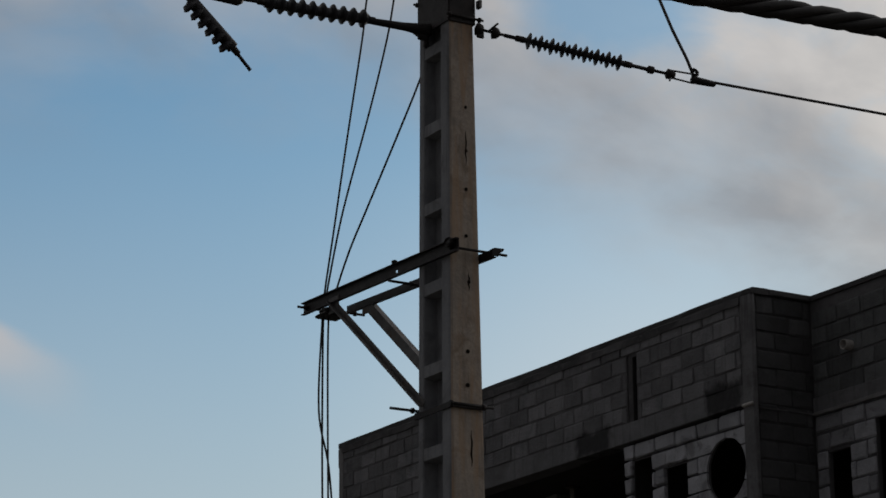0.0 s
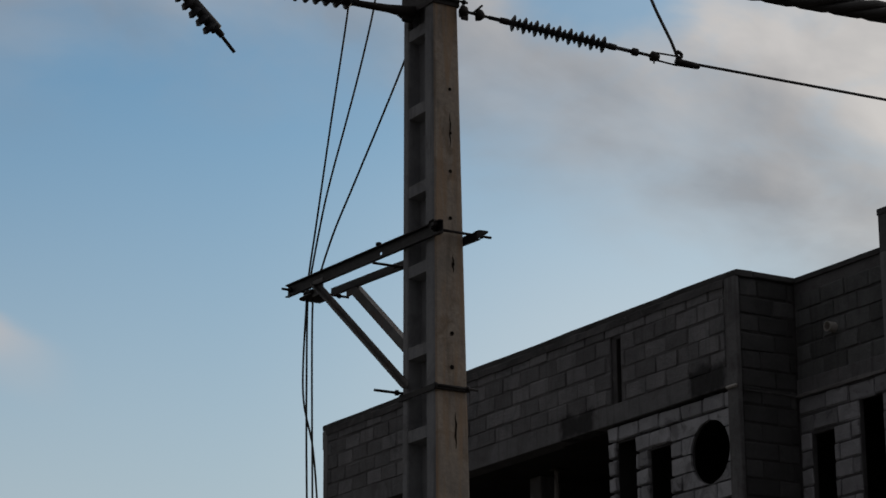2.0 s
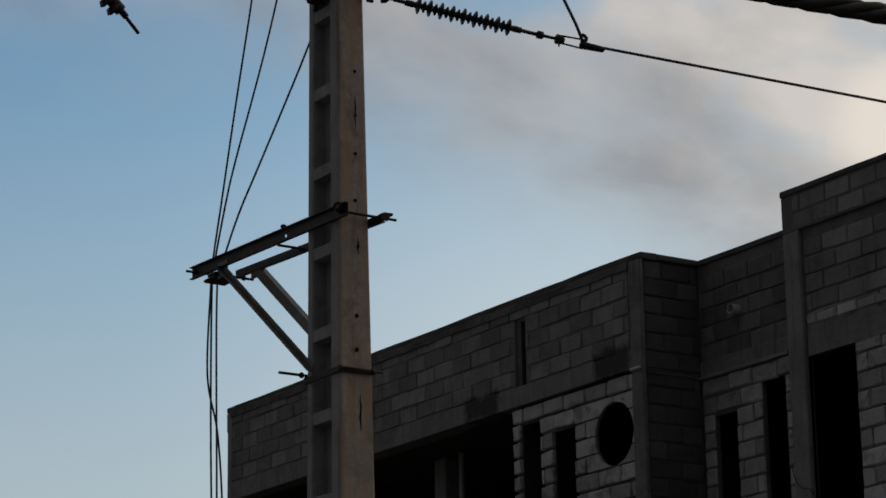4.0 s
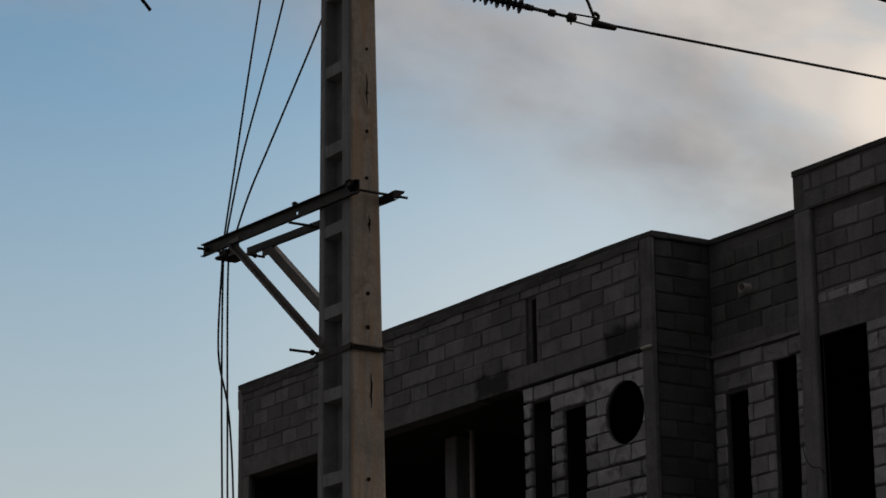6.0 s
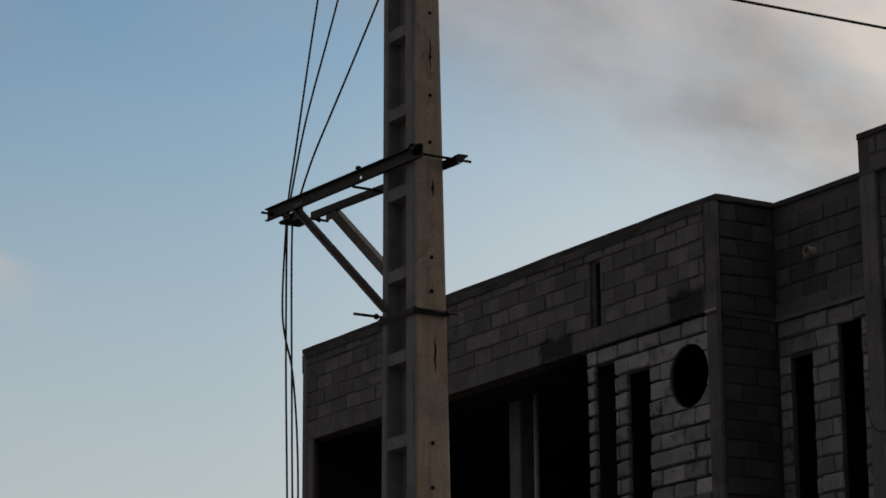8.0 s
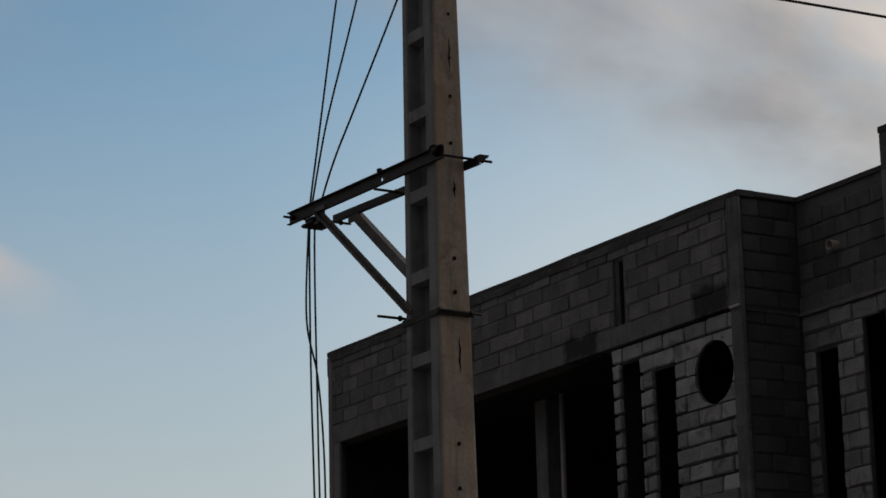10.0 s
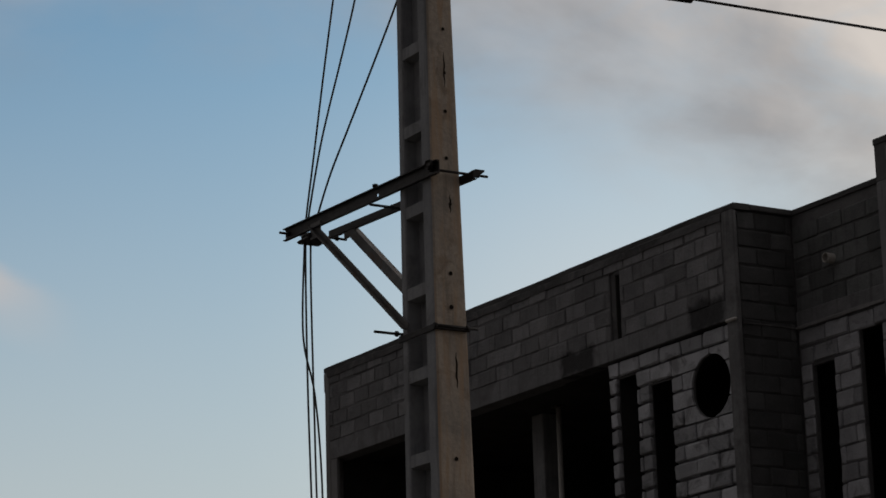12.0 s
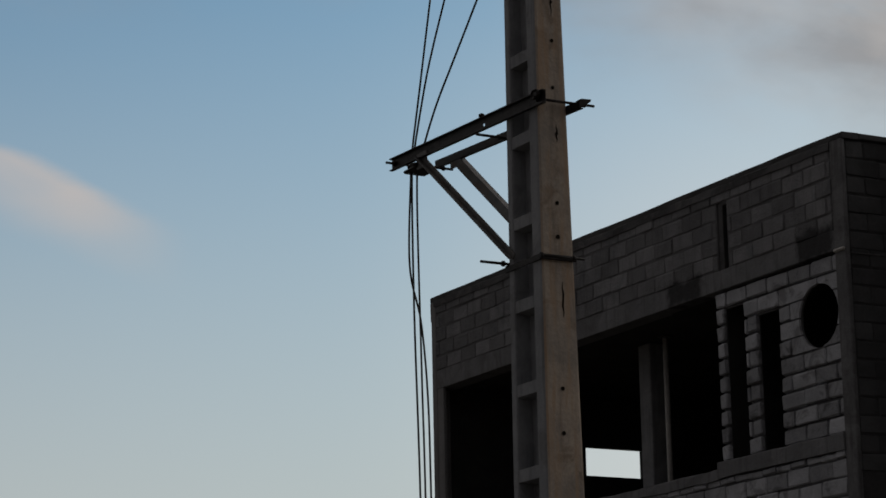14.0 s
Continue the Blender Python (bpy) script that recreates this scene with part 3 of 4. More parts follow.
part("set_back_capping", rough_bar((RX - 0.014, STEP_Y + 0.001, Z_TOP - 0.07), (RX + 0.22, Y_CORNER - 0.013, Z_TOP), "y", 0.35, 0.006, seed=5), CAPPING, building)
upper = wall_core("upper_parapet", RX - 0.03, RX + 0.2, "y", Y_RIGHT, STEP_Y, Z_TOP - 0.07, Z_HIGH - 0.06, [], MORTAR, "raised block parapet")
for k in range(2):
    z0 = Z_TOP - 0.06 + k * 0.19
    lay_course(z0, z0 + 0.19, [(Y_RIGHT, STEP_Y - 0.16)], RX - 0.03, "y", 0.06, 0.012, 0.008, BLOCK_SMEARED, upper, 0.2 * (k % 2), rng)
part("upper_capping", rough_bar((RX - 0.045, Y_RIGHT, Z_HIGH - 0.06), (RX + 0.22, STEP_Y + 0.004, Z_HIGH), "y", 0.35, 0.006, seed=6), CAPPING, building)
# drain pipe stub in the set-back wall
bm = bmesh.new()
bmesh.ops.create_cone(bm, cap_ends=False, segments=24, radius1=0.055, radius2=0.055, depth=0.16, matrix=pose(RX - 0.03, 20.9, 8.38, 0, 90, 0))
bmesh.ops.solidify(bm, geom=bm.faces[:], thickness=0.006)
part("drain_pipe", bm, PLASTIC, building, "pale plastic drain pipe stub")

# hidden shell: end wall with a window, back walls, floors and roof
EX = 25.0
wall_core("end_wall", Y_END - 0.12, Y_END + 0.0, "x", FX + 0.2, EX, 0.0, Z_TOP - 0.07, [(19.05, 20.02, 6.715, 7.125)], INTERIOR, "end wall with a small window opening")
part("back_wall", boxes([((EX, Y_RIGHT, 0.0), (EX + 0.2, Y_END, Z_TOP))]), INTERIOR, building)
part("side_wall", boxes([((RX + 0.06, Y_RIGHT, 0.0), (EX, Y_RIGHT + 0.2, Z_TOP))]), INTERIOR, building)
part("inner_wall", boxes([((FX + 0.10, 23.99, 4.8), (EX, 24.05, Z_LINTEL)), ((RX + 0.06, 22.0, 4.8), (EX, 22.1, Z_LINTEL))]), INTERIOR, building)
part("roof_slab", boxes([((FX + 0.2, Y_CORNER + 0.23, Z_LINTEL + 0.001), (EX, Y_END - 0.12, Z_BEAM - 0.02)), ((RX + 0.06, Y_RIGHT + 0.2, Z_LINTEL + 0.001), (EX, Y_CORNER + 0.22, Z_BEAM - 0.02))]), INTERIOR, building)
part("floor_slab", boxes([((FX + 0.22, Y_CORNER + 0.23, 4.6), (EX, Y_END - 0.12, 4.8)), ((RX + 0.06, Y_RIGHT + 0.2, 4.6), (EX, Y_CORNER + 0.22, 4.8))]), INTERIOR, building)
# slim prop in the large opening
QX, QY = 17.58, 26.43
prop = thing("formwork_prop", (QX, QY, 4.8), "slim upright prop under the ceiling behind the column", "prop")
part("post", tube([(QX, QY, 4.82), (QX, QY, 7.775)], 0.034, 14), PLASTIC, prop, "pale upright post")
part("base_plate", boxes([((QX - 0.07, QY - 0.07, 4.8), (QX + 0.07, QY + 0.07, 4.822))], 0.003), GALV, prop)
part("head_plate", boxes([((QX - 0.07, QY - 0.07, 7.775), (QX + 0.07, QY + 0.07, 7.796))], 0.003), GALV, prop)

# ---- concrete line pole ----
PX, PY = 8.735, 14.585           # near edge of the pole; one face looks to -x, one to -y
TOP = 11.3


def wide_x(z):
    return 0.257 - (z - 5.55) * 0.0195


def wide_y(z):
    return 0.437 - (z - 5.55) * 0.011


pole = thing("utility_pole", (PX + 0.12, PY + 0.2, 0.0), "tall tapered brownish concrete line pole with recessed pockets", "utility pole")


def tapered(bm, z0, z1, corner_fn, bevel=0.0):
    """A prism between two heights; corner_fn(z) gives x0, x1, y0, y1."""
    loops = []
    for z in (z0, z1):
        x0, x1, y0, y1 = corner_fn(z)
        loops.append([bm.verts.new((x, y, z)) for x, y in ((x0, y0), (x1, y0), (x1, y1), (x0, y1))])
    faces = [bm.faces.new(loops[0][::-1]), bm.faces.new(loops[1])]
    for k in range(4):
        faces.append(bm.faces.new((loops[0][k], loops[0][(k + 1) % 4], loops[1][(k + 1) % 4], loops[1][k])))
    if bevel:
        ups = [loops[0][k].link_edges for k in range(4)]
        edges = [ed for group_ in ups for ed in group_ if abs(ed.verts[0].co.z - ed.verts[1].co.z) > 0.01]
        bmesh.ops.bevel(bm, geom=edges, offset=bevel, segments=2, affect="EDGES", profile=0.5)
    return bm


NEAR_RIM, FAR_RIM = 0.125, 0.07


def pocket(z):
    return (wide_x(z) - 0.032) / 2


bm = bmesh.new()
tapered(bm, 0.0, TOP, lambda z: (PX, PX + wide_x(z), PY, PY + NEAR_RIM), 0.02)
tapered(bm, 0.0, TOP, lambda z: (PX, PX + wide_x(z), PY + wide_y(z) - FAR_RIM, PY + wide_y(z)), 0.012)
tapered(bm, 0.0, TOP, lambda z: (PX + pocket(z), PX + wide_x(z) - pocket(z), PY + NEAR_RIM - 0.01, PY + wide_y(z) - FAR_RIM + 0.01))
for k in range(-9, 5):
    z_top = 8.048 + 0.577 * k + 0.1
    for side in (0, 1):
        x_out = PX + 0.006 if side == 0 else PX + wide_x(z_top) - 0.006
        x_in = PX + pocket(z_top) + 0.01 if side == 0 else PX + wide_x(z_top) - pocket(z_top) - 0.01
        y0, y1 = PY + NEAR_RIM - 0.01, PY + wide_y(z_top) - FAR_RIM + 0.01
        outline = ((x_out, z_top - 0.095), (x_out, z_top - 0.012), (x_in, z_top + 0.03), (x_in, z_top - 0.105))
        r0 = [bm.verts.new((x, y0, z)) for x, z in outline]
        r1 = [bm.verts.new((x, y1, z)) for x, z in outline]
        bm.faces.new(r0)
        bm.faces.new(r1[::-1])
        for i in range(4):
            bm.faces.new((r0[i], r0[(i + 1) % 4], r1[(i + 1) % 4], r1[i]))
bmesh.ops.recalc_face_normals(bm, faces=bm.faces)
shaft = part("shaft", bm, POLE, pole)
shaft.data.materials.append(POLE_WARM)
for face in shaft.data.polygons:          # the narrow face's warmer light is put into its colour
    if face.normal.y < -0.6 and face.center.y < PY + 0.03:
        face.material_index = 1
# bolt holes and a crack on the narrow face, their shade painted on
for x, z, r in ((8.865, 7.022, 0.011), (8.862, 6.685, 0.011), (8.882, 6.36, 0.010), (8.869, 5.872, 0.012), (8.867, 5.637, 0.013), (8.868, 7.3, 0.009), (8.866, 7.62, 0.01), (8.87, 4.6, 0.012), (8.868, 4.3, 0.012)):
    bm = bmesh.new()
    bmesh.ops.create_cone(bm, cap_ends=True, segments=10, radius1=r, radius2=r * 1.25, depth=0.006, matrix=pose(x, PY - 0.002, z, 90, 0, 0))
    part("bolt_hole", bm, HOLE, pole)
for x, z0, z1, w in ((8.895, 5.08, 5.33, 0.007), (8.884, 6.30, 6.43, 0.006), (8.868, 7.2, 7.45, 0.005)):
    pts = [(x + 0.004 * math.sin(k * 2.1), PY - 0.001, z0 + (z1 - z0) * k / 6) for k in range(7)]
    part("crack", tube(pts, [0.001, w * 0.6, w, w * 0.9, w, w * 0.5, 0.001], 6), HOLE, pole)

# steel collar high on the pole that carries the line
collar = thing("steel_collar", (PX + 0.1, PY + 0.2, 8.2), "dark steel clamp collar bolted round the pole", "clamp")
wx, wy = wide_x(8.3), wide_y(8.3)
for name, lo, hi in (("plate", (PX - 0.010, PY - 0.012, 8.24), (PX - 0.002, PY + wy + 0.01, 8.62)),
                     ("plate", (PX + wx + 0.002, PY - 0.012, 8.24), (PX + wx + 0.010, PY + wy + 0.01, 8.62)),
                     ("plate", (PX - 0.002, PY - 0.012, 8.24), (PX + wx + 0.002, PY - 0.003, 8.62))):
    part(name, boxes([(lo, hi)], 0.004), DARK_STEEL, collar)
for z in (8.28, 8.5):
    for y in (PY - 0.026, PY + wy + 0.02):
        part("through_bolt", bolt(bolt(bmesh.new(), (PX - 0.035, y, z), (1, 0, 0), wx + 0.10, 0.009, 0.02, 0.02), (PX + wx + 0.02, y, z), (1, 0, 0), 0.03, 0.009, 0.02, 0.005), DARK_STEEL, collar)
part("eye_plate", boxes([((PX + wx + 0.002, 14.535, 8.14), (PX + wx + 0.06, 14.555, 8.24))], 0.006), DARK_STEEL, collar)
part("eye_plate", boxes([((PX + wx + 0.01, 14.52, 8.36), (PX + wx + 0.035, 14.57, 8.42))], 0.004), GALV, collar)

# ---- bracket: two channels, two struts, through bolts ----
bracket = thing("cable_bracket", (PX, PY + 0.4, 6.6), "rusty galvanised steel channel bracket projecting from the pole", "bracket")
AX_NEAR, AX_FAR = PX - 0.008, PX + wide_x(6.6) + 0.008
CHANNEL = ((0, 0), (0.03, 0), (0.03, 0.007), (0.006, 0.010), (0.006, 0.085), (0.03, 0.088), (0.03, 0.095), (0, 0.095))
FAR_ANGLE = ((0, 0), (0.03, 0), (0.03, 0.006), (0.006, 0.006), (0.006, 0.056), (0, 0.056))


def arm(x, out, y0, y1, z, rise, profile, hole):
    """A rolled steel arm from y0 to y1, with a bolt hole in its web if asked for."""
    bm = bmesh.new()

    def seg(ya, yb, shape):
        extrude_profile(bm, shape, (x, ya, z + rise * (ya - 15)), (x, yb, z + rise * (yb - 15)), (out, 0, 0), (0, 0, 1))

    if not hole:
        seg(y0, y1, profile)
        return bm
    seg(y0, hole, profile)
    seg(hole + 0.03, y1, profile)
    seg(hole, hole + 0.03, ((0, 0), (0.03, 0), (0.03, 0.007), (0.006, 0.01), (0.006, 0.028), (0, 0.028)))
    seg(hole, hole + 0.03, ((0, 0.05), (0.006, 0.05), (0.006, 0.085), (0.03, 0.088), (0.03, 0.095), (0, 0.095)))
    return bm


part("channel_arm", arm(AX_NEAR, -1, 14.45, 16.70, 6.541, 0.028, CHANNEL, 15.28), DARK_STEEL, bracket)
part("channel_arm", arm(AX_FAR, 1, 14.43, 16.50, 6.535, 0.04, FAR_ANGLE, 0.0), DARK_STEEL, bracket)
ANGLE = ((0, 0), (0.045, 0), (0.045, 0.006), (0.006, 0.006), (0.006, 0.045), (0, 0.045))


WIDE_ANGLE = ((0, 0.02), (0.05, 0.02), (0.05, 0.028), (0.01, 0.028), (0.01, 0.09), (0.05, 0.09), (0.05, 0.098), (0, 0.098))


def strut(x, out, ya, za, yb, zb, profile):
    way = Vector((0, yb - ya, zb - za)).normalized()
    norm = Vector((1, 0, 0)).cross(way)
    return extrude_profile(bmesh.new(), profile, (x, ya, za), (x, yb, zb), (out, 0, 0), norm * (1 if norm.z > 0 else -1))


part("strut", strut(AX_NEAR - 0.004, -1, 16.27, 6.59, 14.93, 5.54, ANGLE), GALV, bracket, "galvanised angle-iron strut")
part("strut", strut(AX_FAR + 0.004, 1, 16.25, 6.555, 14.93, 5.505, WIDE_ANGLE), GALV, bracket, "galvanised angle-iron strut")
part("gusset", boxes([((AX_NEAR - 0.012, 16.14, 6.50), (AX_NEAR - 0.004, 16.30, 6.62))], 0.003), GALV, bracket)
part("gusset", boxes([((AX_FAR + 0.008, 16.14, 6.53), (AX_FAR + 0.016, 16.28, 6.62))], 0.003), GALV, bracket)
for y, z, x0, x1 in ((14.535, 6.575, PX - 0.06, 9.16), (15.07, 6.44, 8.53, 9.08), (14.535, 5.487, PX - 0.04, 9.04), (15.05, 5.535, 8.53, 9.06), (16.64, 6.635, 8.64, 9.06), (16.3, 6.54, 8.68, 9.02)):
    bm = bolt(bmesh.new(), (x0, y, z), (1, 0, 0), x1 - x0, 0.010, 0.02, max(AX_NEAR - 0.03 - x0, 0.0))
    bolt(bm, (x1 - 0.09, y, z), (1, 0, 0), 0.03, 0.009, 0.02, 0.0)
    part("through_bolt", bm, DARK_STEEL, bracket)
bm = bmesh.new()
extrude_profile(bm, ((0.0, 0.0), (0.025, -0.012), (0.1, 0.036), (0.105, 0.052), (0.03, 0.05), (0.0, 0.036)), (AX_FAR + 0.002, 14.50, 6.535), (AX_FAR + 0.002, 14.45, 6.54), (1, 0, 0), (0, 0, 1))
part("end_washer", bm, DARK_STEEL, bracket)
for y0, y1, z in ((15.025, 15.055, 5.52),):
    part("strap", boxes([((PX - 0.012, y0, z - 0.03), (PX + wide_x(5.5) + 0.012, y1 - 0.0, z + 0.0))], 0.004), DARK_STEEL, bracket)
part("strap", boxes([((PX - 0.013, PY - 0.01, 5.468), (PX - 0.003, PY + wide_y(5.5) + 0.03, 5.512))], 0.003), DARK_STEEL, bracket)
part("strap", boxes([((PX - 0.012, PY - 0.016, 5.472), (PX + wide_x(5.5) + 0.012, PY - 0.004, 5.51))], 0.004), DARK_STEEL, bracket)
part("end_washer", boxes([((AX_NEAR - 0.043, 14.485, 6.572), (AX_NEAR - 0.031, 14.57, 6.632))], 0.018), DARK_STEEL, bracket)
part("cable_clamp", boxes([((PX + 0.0, 16.38, 6.535), (PX + 0.19, 16.56, 6.562)), ((PX + 0.02, 16.41, 6.562), (PX + 0.17, 16.53, 6.60))], 0.012), DARK_STEEL, bracket, "dark clamp block that holds the cables")
part("bolt_head", bolt(bmesh.new(), (AX_NEAR - 0.02, 15.30, 6.63), (0, 0, 1), 0.04, 0.011, 0.02, 0.015), DARK_STEEL, bracket)


# ---- insulators and lines ----
def spin(bm, profile, start, way, sides=20):
    """Turns a profile of (distance along, radius) round an axis."""
    s, w = Vector(start), Vector(way).normalized()
    side = w.orthogonal().normalized()
    other = w.cross(side)
    rings = []
    for d, r in profile:
        rings.append([bm.verts.new(s + w * d + r * (side * math.cos(2 * math.pi * k / sides) + other * math.sin(2 * math.pi * k / sides))) for k in range(sides)])
    for r0, r1 in zip(rings, rings[1:]):
        for k in range(sides):
            f = bm.faces.new((r0[k], r0[(k + 1) % sides], r1[(k + 1) % sides], r1[k]))
            f.smooth = True
    bm.faces.new(rings[0][::-1])
    bm.faces.new(rings[-1])
    bmesh.ops.recalc_face_normals(bm, faces=bm.faces)
    return bm


def shed(d, r, thick=0.016, core=0.016):
    return [(d - thick, core), (d - 0.003, r * 0.93), (d, r), (d + 0.004, r * 0.95), (d + thick * 0.55, core)]


def insulator(name_label, start, way, length, count, r_big, r_small, end_in, end_out, core=0.016, lip=0.016, lean=(0, 0, 0)):
    """A polymer long-rod insulator with its end fittings."""
    ob = thing("insulator", start, name_label, "insulator")
    s, w = Vector(start), Vector(way).normalized()
    part("core_rod", spin(bmesh.new(), [(-end_in, 0.014), (-0.01, 0.014), (0.0, core), (length, core), (length + 0.01, 0.014), (length + end_out, 0.014)], s, w, 10), POLYMER, ob)
    pitch = length / count
    for k in range(count):
        part("shed", spin(bmesh.new(), shed(pitch * (k + 0.5), r_big, lip, core), s + Vector(lean), w), POLYMER, ob)
        if r_small and k < count - 1:
            part("shed", spin(bmesh.new(), shed(pitch * (k + 1.0), r_small, 0.016, core), s, w), POLYMER, ob)
    part("end_fitting", spin(bmesh.new(), [(-0.06, 0.012), (-0.055, 0.022), (0.0, 0.024), (0.01, 0.016)], s, w, 12), DARK_STEEL, ob)
    part("end_fitting", spin(bmesh.new(), [(length - 0.01, 0.016), (length, 0.024), (length + 0.055, 0.022), (length + 0.06, 0.012)], s, w, 12), DARK_STEEL, ob)
    return ob


right_string = insulator("grey polymer tension insulator beside the pole", (9.276, 14.465, 8.159), (0.728, -0.195, -0.108), 0.76, 9, 0.062, 0.044, 0.14, 0.20, 0.021, 0.021)
LINE_WAY = (0.728, -0.195, -0.108)
bm = bmesh.new()
for place, r in (((8.965, 14.548, 8.205), 0.048), ((9.081, 14.517, 8.188), 0.046)):
    spin(bm, [(-0.035, 0.012), (-0.022, r), (0.012, r * 0.8), (0.035, 0.012)], place, LINE_WAY, 10)
sweep(bm, [(8.944, 14.554, 8.209), (9.166, 14.494, 8.176)], 0.011)
sweep(bm, [(9.03, 14.53, 8.2), (9.085, 14.49, 8.255)], 0.008)
part("shackle", bm, DARK_STEEL, right_string, "dark steel shackles")
bm = bmesh.new()
spin(bm, [(-0.03, 0.014), (-0.02, 0.028), (0.02, 0.028), (0.03, 0.014)], (10.193, 14.219, 8.024), LINE_WAY, 10)
sweep(bm, [(10.168, 14.226, 8.028), (10.348, 14.177, 8.002)], 0.012)
part("ball_socket", bm, DARK_STEEL, right_string)
clamp = thing("dead_end_clamp", (10.332, 14.182, 8.004), "dead-end clamp at the end of the tension insulator", "line clamp")
part("clevis", spin(bmesh.new(), [(-0.03, 0.02), (-0.02, 0.038), (0.03, 0.03), (0.04, 0.02)], (10.332, 14.182, 8.004), LINE_WAY, 10), DARK_STEEL, clamp)
part("cotter_pin", tube([(10.325, 14.17, 7.99), (10.318, 14.165, 7.945)], 0.007, 6), DARK_STEEL, clamp)
part("side_link", tube([(10.332, 14.165, 8.028), (10.511, 14.117, 8.014)], 0.007), DARK_STEEL, clamp)
part("side_link", tube([(10.332, 14.2, 7.989), (10.511, 14.15, 7.958)], 0.007), DARK_STEEL, clamp)
part("clamp_body", spin(bmesh.new(), [(0, 0.016), (0.02, 0.029), (0.12, 0.025), (0.18, 0.022), (0.19, 0.012)], (10.486, 14.14, 7.98), (0.17, -0.045, -0.02), 12), DARK_STEEL, clamp)
part("hook", tube([(10.495 + 0.042 * math.sin(q), 14.137 - 0.011 * math.sin(q), 8.003 + 0.027 * (1 - math.cos(q))) for q in (0.0, 0.6, 1.2, 1.8, 2.4, 3.0)], 0.014), DARK_STEEL, clamp)


tagged(part("conductor", tube([(10.64, 14.099, 7.974), (11.952, 13.748, 7.85), (17.053, 12.381, 7.364), (26.0, 9.984, 6.9), (38.0, 6.77, 7.1), (52.0, 3.02, 7.97)], 0.011), WIRE), "bare aluminium overhead line conductor", "cable")
tagged(part("jumper_wire", tube([(10.511, 14.134, 8.002), (10.462, 14.147, 8.134), (10.36, 14.174, 8.351), (10.271, 14.198, 8.577), (10.146, 14.232, 8.814), (9.85, 14.35, 9.06), (9.4, 14.55, 9.26), (8.95, 14.75, 9.35)], 0.0115), WIRE), "dark jumper wire rising from the clamp", "cable")

left_string = insulator("dark polymer tension insulator on the pole collar", (8.235, 14.85, 8.242), (-1, 0.002, -0.042), 0.80, 10, 0.066, 0.0, 0.05, 0.22, 0.036, 0.03)
part("tie_rod", spin(bmesh.new(), [(0, 0.05), (0.03, 0.046), (0.12, 0.038), (0.2, 0.03), (0.5, 0.022)], (8.73, 14.85, 8.252), (-1, 0, -0.04), 12), DARK_STEEL, left_string, "tapered dark steel link")
part("wing_plate", boxes([((8.64, 14.835, 8.17), (8.725, 14.865, 8.24)), ((8.69, 14.835, 8.12), (8.725, 14.865, 8.17))], 0.008), DARK_STEEL, left_string)
left_clamp = thing("dead_end_clamp", (7.05, 14.85, 8.18), "dead-end clamp holding the conductor and an arrester", "line clamp")
part("clamp_body", spin(bmesh.new(), [(0, 0.02), (0.03, 0.04), (0.25, 0.035), (0.42, 0.025), (0.45, 0.012)], (7.26, 14.85, 8.185), (-1, 0, 0), 12), DARK_STEEL, left_clamp)
part("drop_link", tube([(6.9, 14.85, 8.19), (6.88, 14.85, 8.11)], 0.022), DARK_STEEL, left_clamp)
tagged(part("conductor", tube([(6.83, 14.85, 8.185), (0.0, 14.86, 8.35), (-20, 14.9, 9.0), (-50, 15.0, 10.2)], 0.0115), WIRE), "bare aluminium overhead line conductor", "cable")
start, stop = Vector((6.875, 14.85, 8.115)), Vector((7.196, 14.85, 7.832))
arrester = insulator("dark ribbed surge arrester hanging from the line clamp", start, stop - start, (stop - start).length, 6, 0.059, 0.0, 0.02, 0.0, 0.04, 0.03, (-0.026, 0.0, -0.024))
part("body", spin(bmesh.new(), [(-0.01, 0.02), (0.0, 0.042), ((stop - start).length, 0.042), ((stop - start).length + 0.01, 0.02)], start, stop - start, 14), POLYMER, arrester)
part("tail_rod", tube([stop, (7.331, 14.85, 7.695)], 0.013), DARK_STEEL, arrester, "bare metal tail rod")

# cables through the bracket, up to the pole head and down to the ground

def bezier_path(points, n=8):
    """Smooth curve through points."""
    pts = [Vector(q) for q in points]
    out = []
    for i in range(len(pts) - 1):
        a0, a1, a2, a3 = pts[max(i - 1, 0)], pts[i], pts[i + 1], pts[min(i + 2, len(pts) - 1)]
        for k in range(n):
            t = k / n
            out.append(0.5 * (2 * a1 + (a2 - a0) * t + (2 * a0 - 5 * a1 + 4 * a2 - a3) * t * t + (3 * a1 - a0 - 3 * a2 + a3) * t ** 3))
    out.append(pts[-1])
    return out


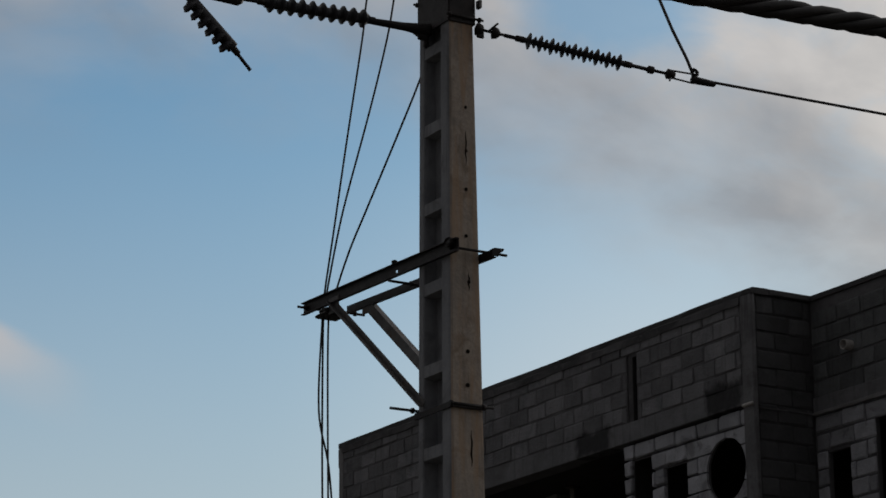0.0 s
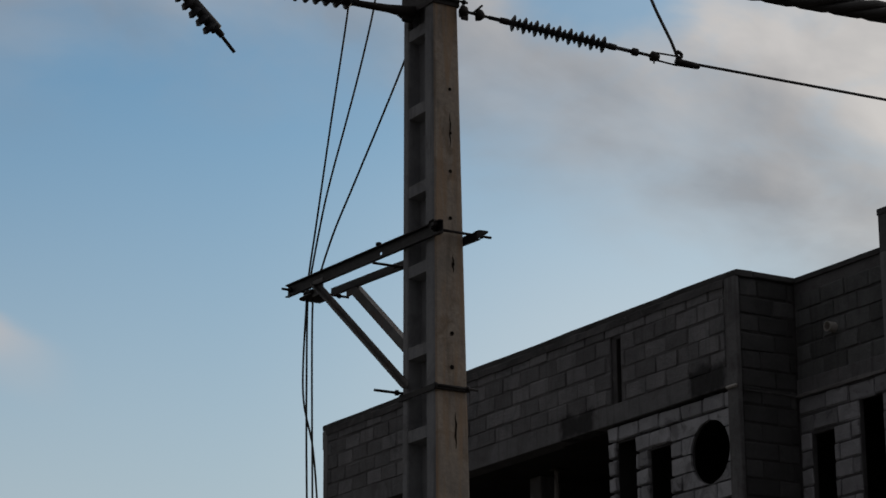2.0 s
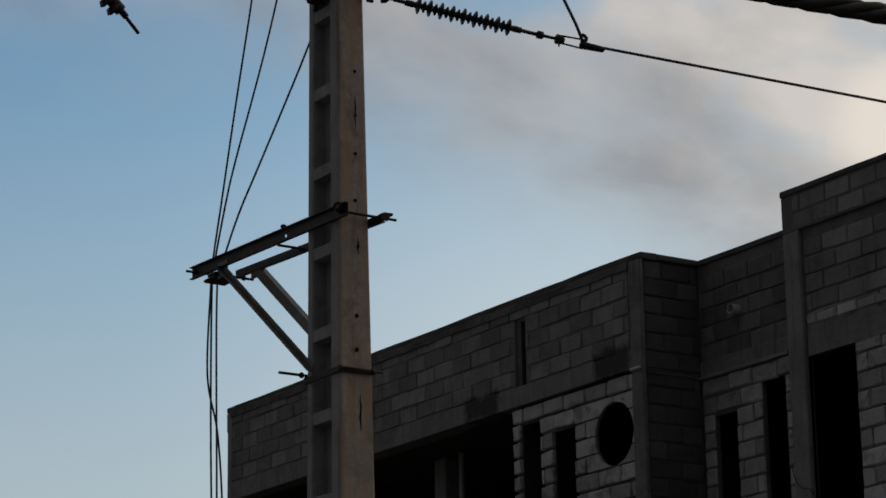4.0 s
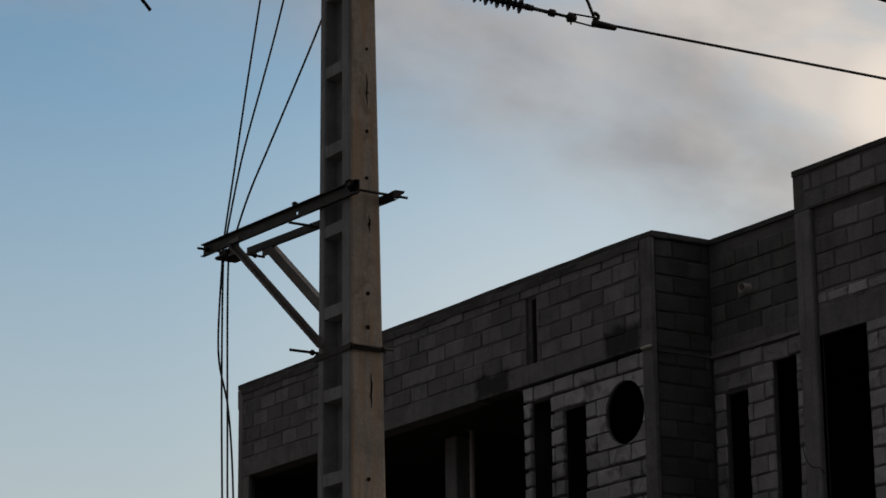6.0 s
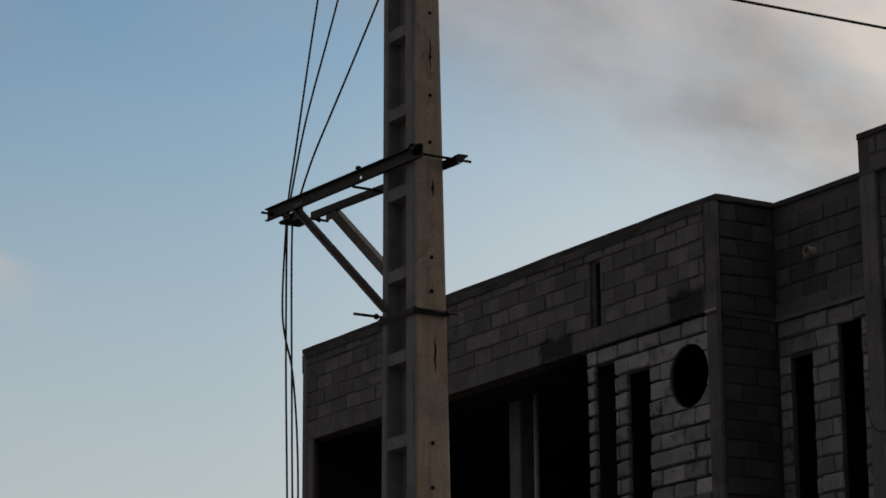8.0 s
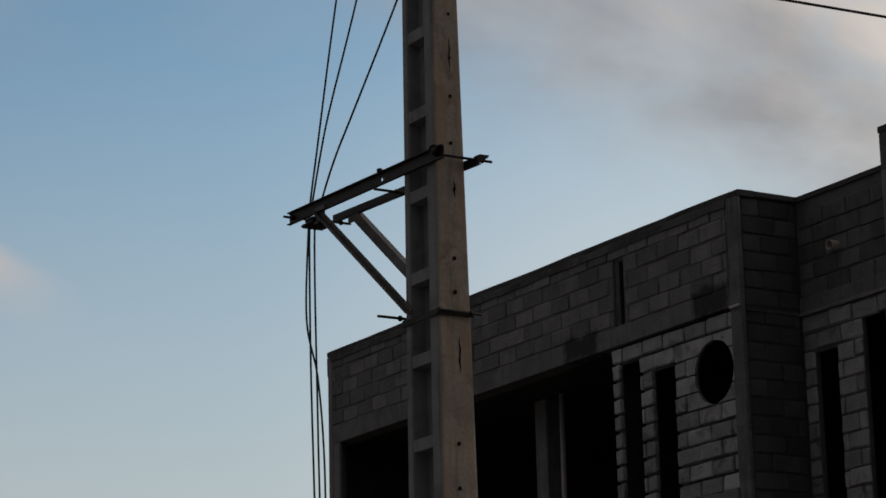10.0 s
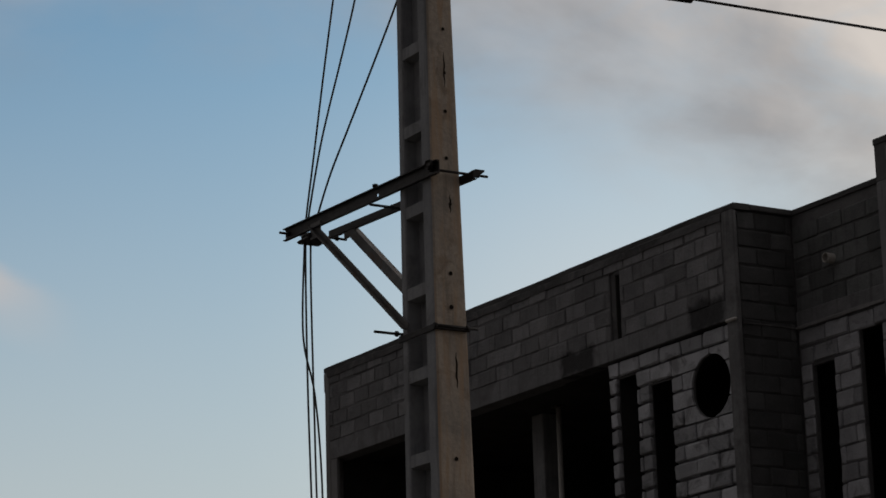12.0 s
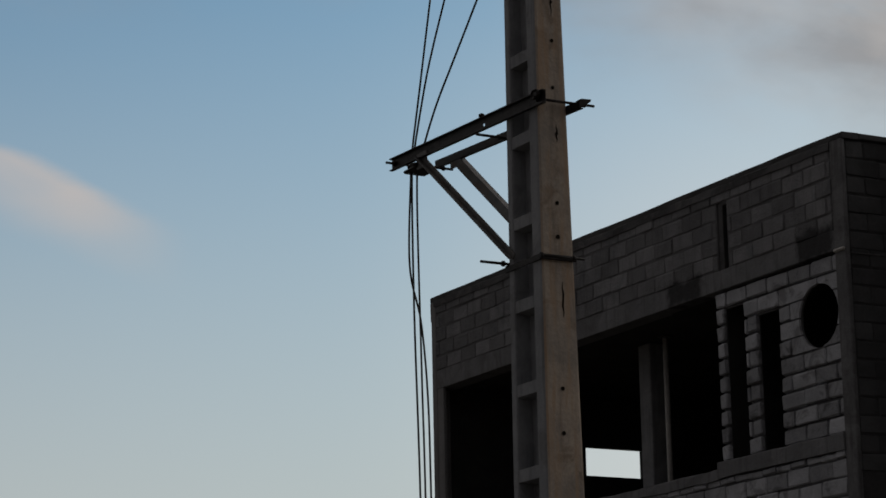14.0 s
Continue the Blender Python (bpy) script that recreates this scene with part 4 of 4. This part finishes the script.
CABLES = (
    ((8.74, 14.99, 11.1), (8.737, 15.25, 10.38), (8.737, 15.55, 9.49), (8.742, 15.78, 8.811), (8.757, 15.874, 8.531), (8.763, 16.123, 7.785), (8.774, 16.345, 7.12), (8.779, 16.473, 6.737), (8.759, 16.473, 6.512), (8.736, 16.473, 5.822), (8.822, 16.473, 5.405), (8.867, 16.473, 4.862), (8.879, 16.473, 4.117), (8.894, 16.473, 2.008), (8.894, 16.473, 0.0)),
    ((8.87, 14.99, 11.15), (8.95, 15.25, 10.42), (8.977, 15.55, 9.54), (8.974, 15.78, 8.857), (8.971, 15.861, 8.613), (8.937, 15.989, 8.22), (8.889, 16.116, 7.826), (8.843, 16.231, 7.474), (8.815, 16.325, 7.186), (8.798, 16.473, 6.739), (8.768, 16.473, 6.513), (8.767, 16.473, 5.485), (8.791, 16.473, 4.113), (8.803, 16.473, 2.008), (8.803, 16.473, 0.0)),
    ((8.93, 14.99, 8.53), (8.957, 15.2, 8.29), (8.961, 15.4, 8.062), (8.94, 15.694, 7.719), (8.904, 16.053, 7.29), (8.881, 16.269, 7.028), (8.884, 16.473, 6.782), (8.811, 16.473, 6.517), (8.82, 16.473, 5.068), (8.833, 16.473, 4.115), (8.843, 16.473, 2.008), (8.843, 16.473, 0.0)),
)
for path in CABLES:
    tagged(part("drop_cable", tube(bezier_path(path), 0.0078, 8), RUBBER), "thin black cable running down through the bracket", "cable", "cables on the bracket")

# twisted bundle overhead, near the camera
BUNDLE_A, BUNDLE_B = (-8.970, 8.106, 4.908), (20.864, 4.961, 4.908)
bundle = thing("twisted_cable_bundle", BUNDLE_A, "thick black twisted overhead cable bundle", "cable")
for k in range(4):
    pts = []
    a0, a1 = Vector(BUNDLE_A), Vector(BUNDLE_B)
    n = 420
    across = (a1 - a0).cross(Vector((0, 0, 1))).normalized()
    for i in range(n + 1):
        s = i / n
        turn = 2 * math.pi * (s * (a1 - a0).length / 0.55 + k / 4)
        pts.append(a0.lerp(a1, s) + 0.0228 * (across * math.cos(turn) + Vector((0, 0, 1)) * math.sin(turn)))
    part("strand", tube(pts, 0.0182, 8), RUBBER, bundle)
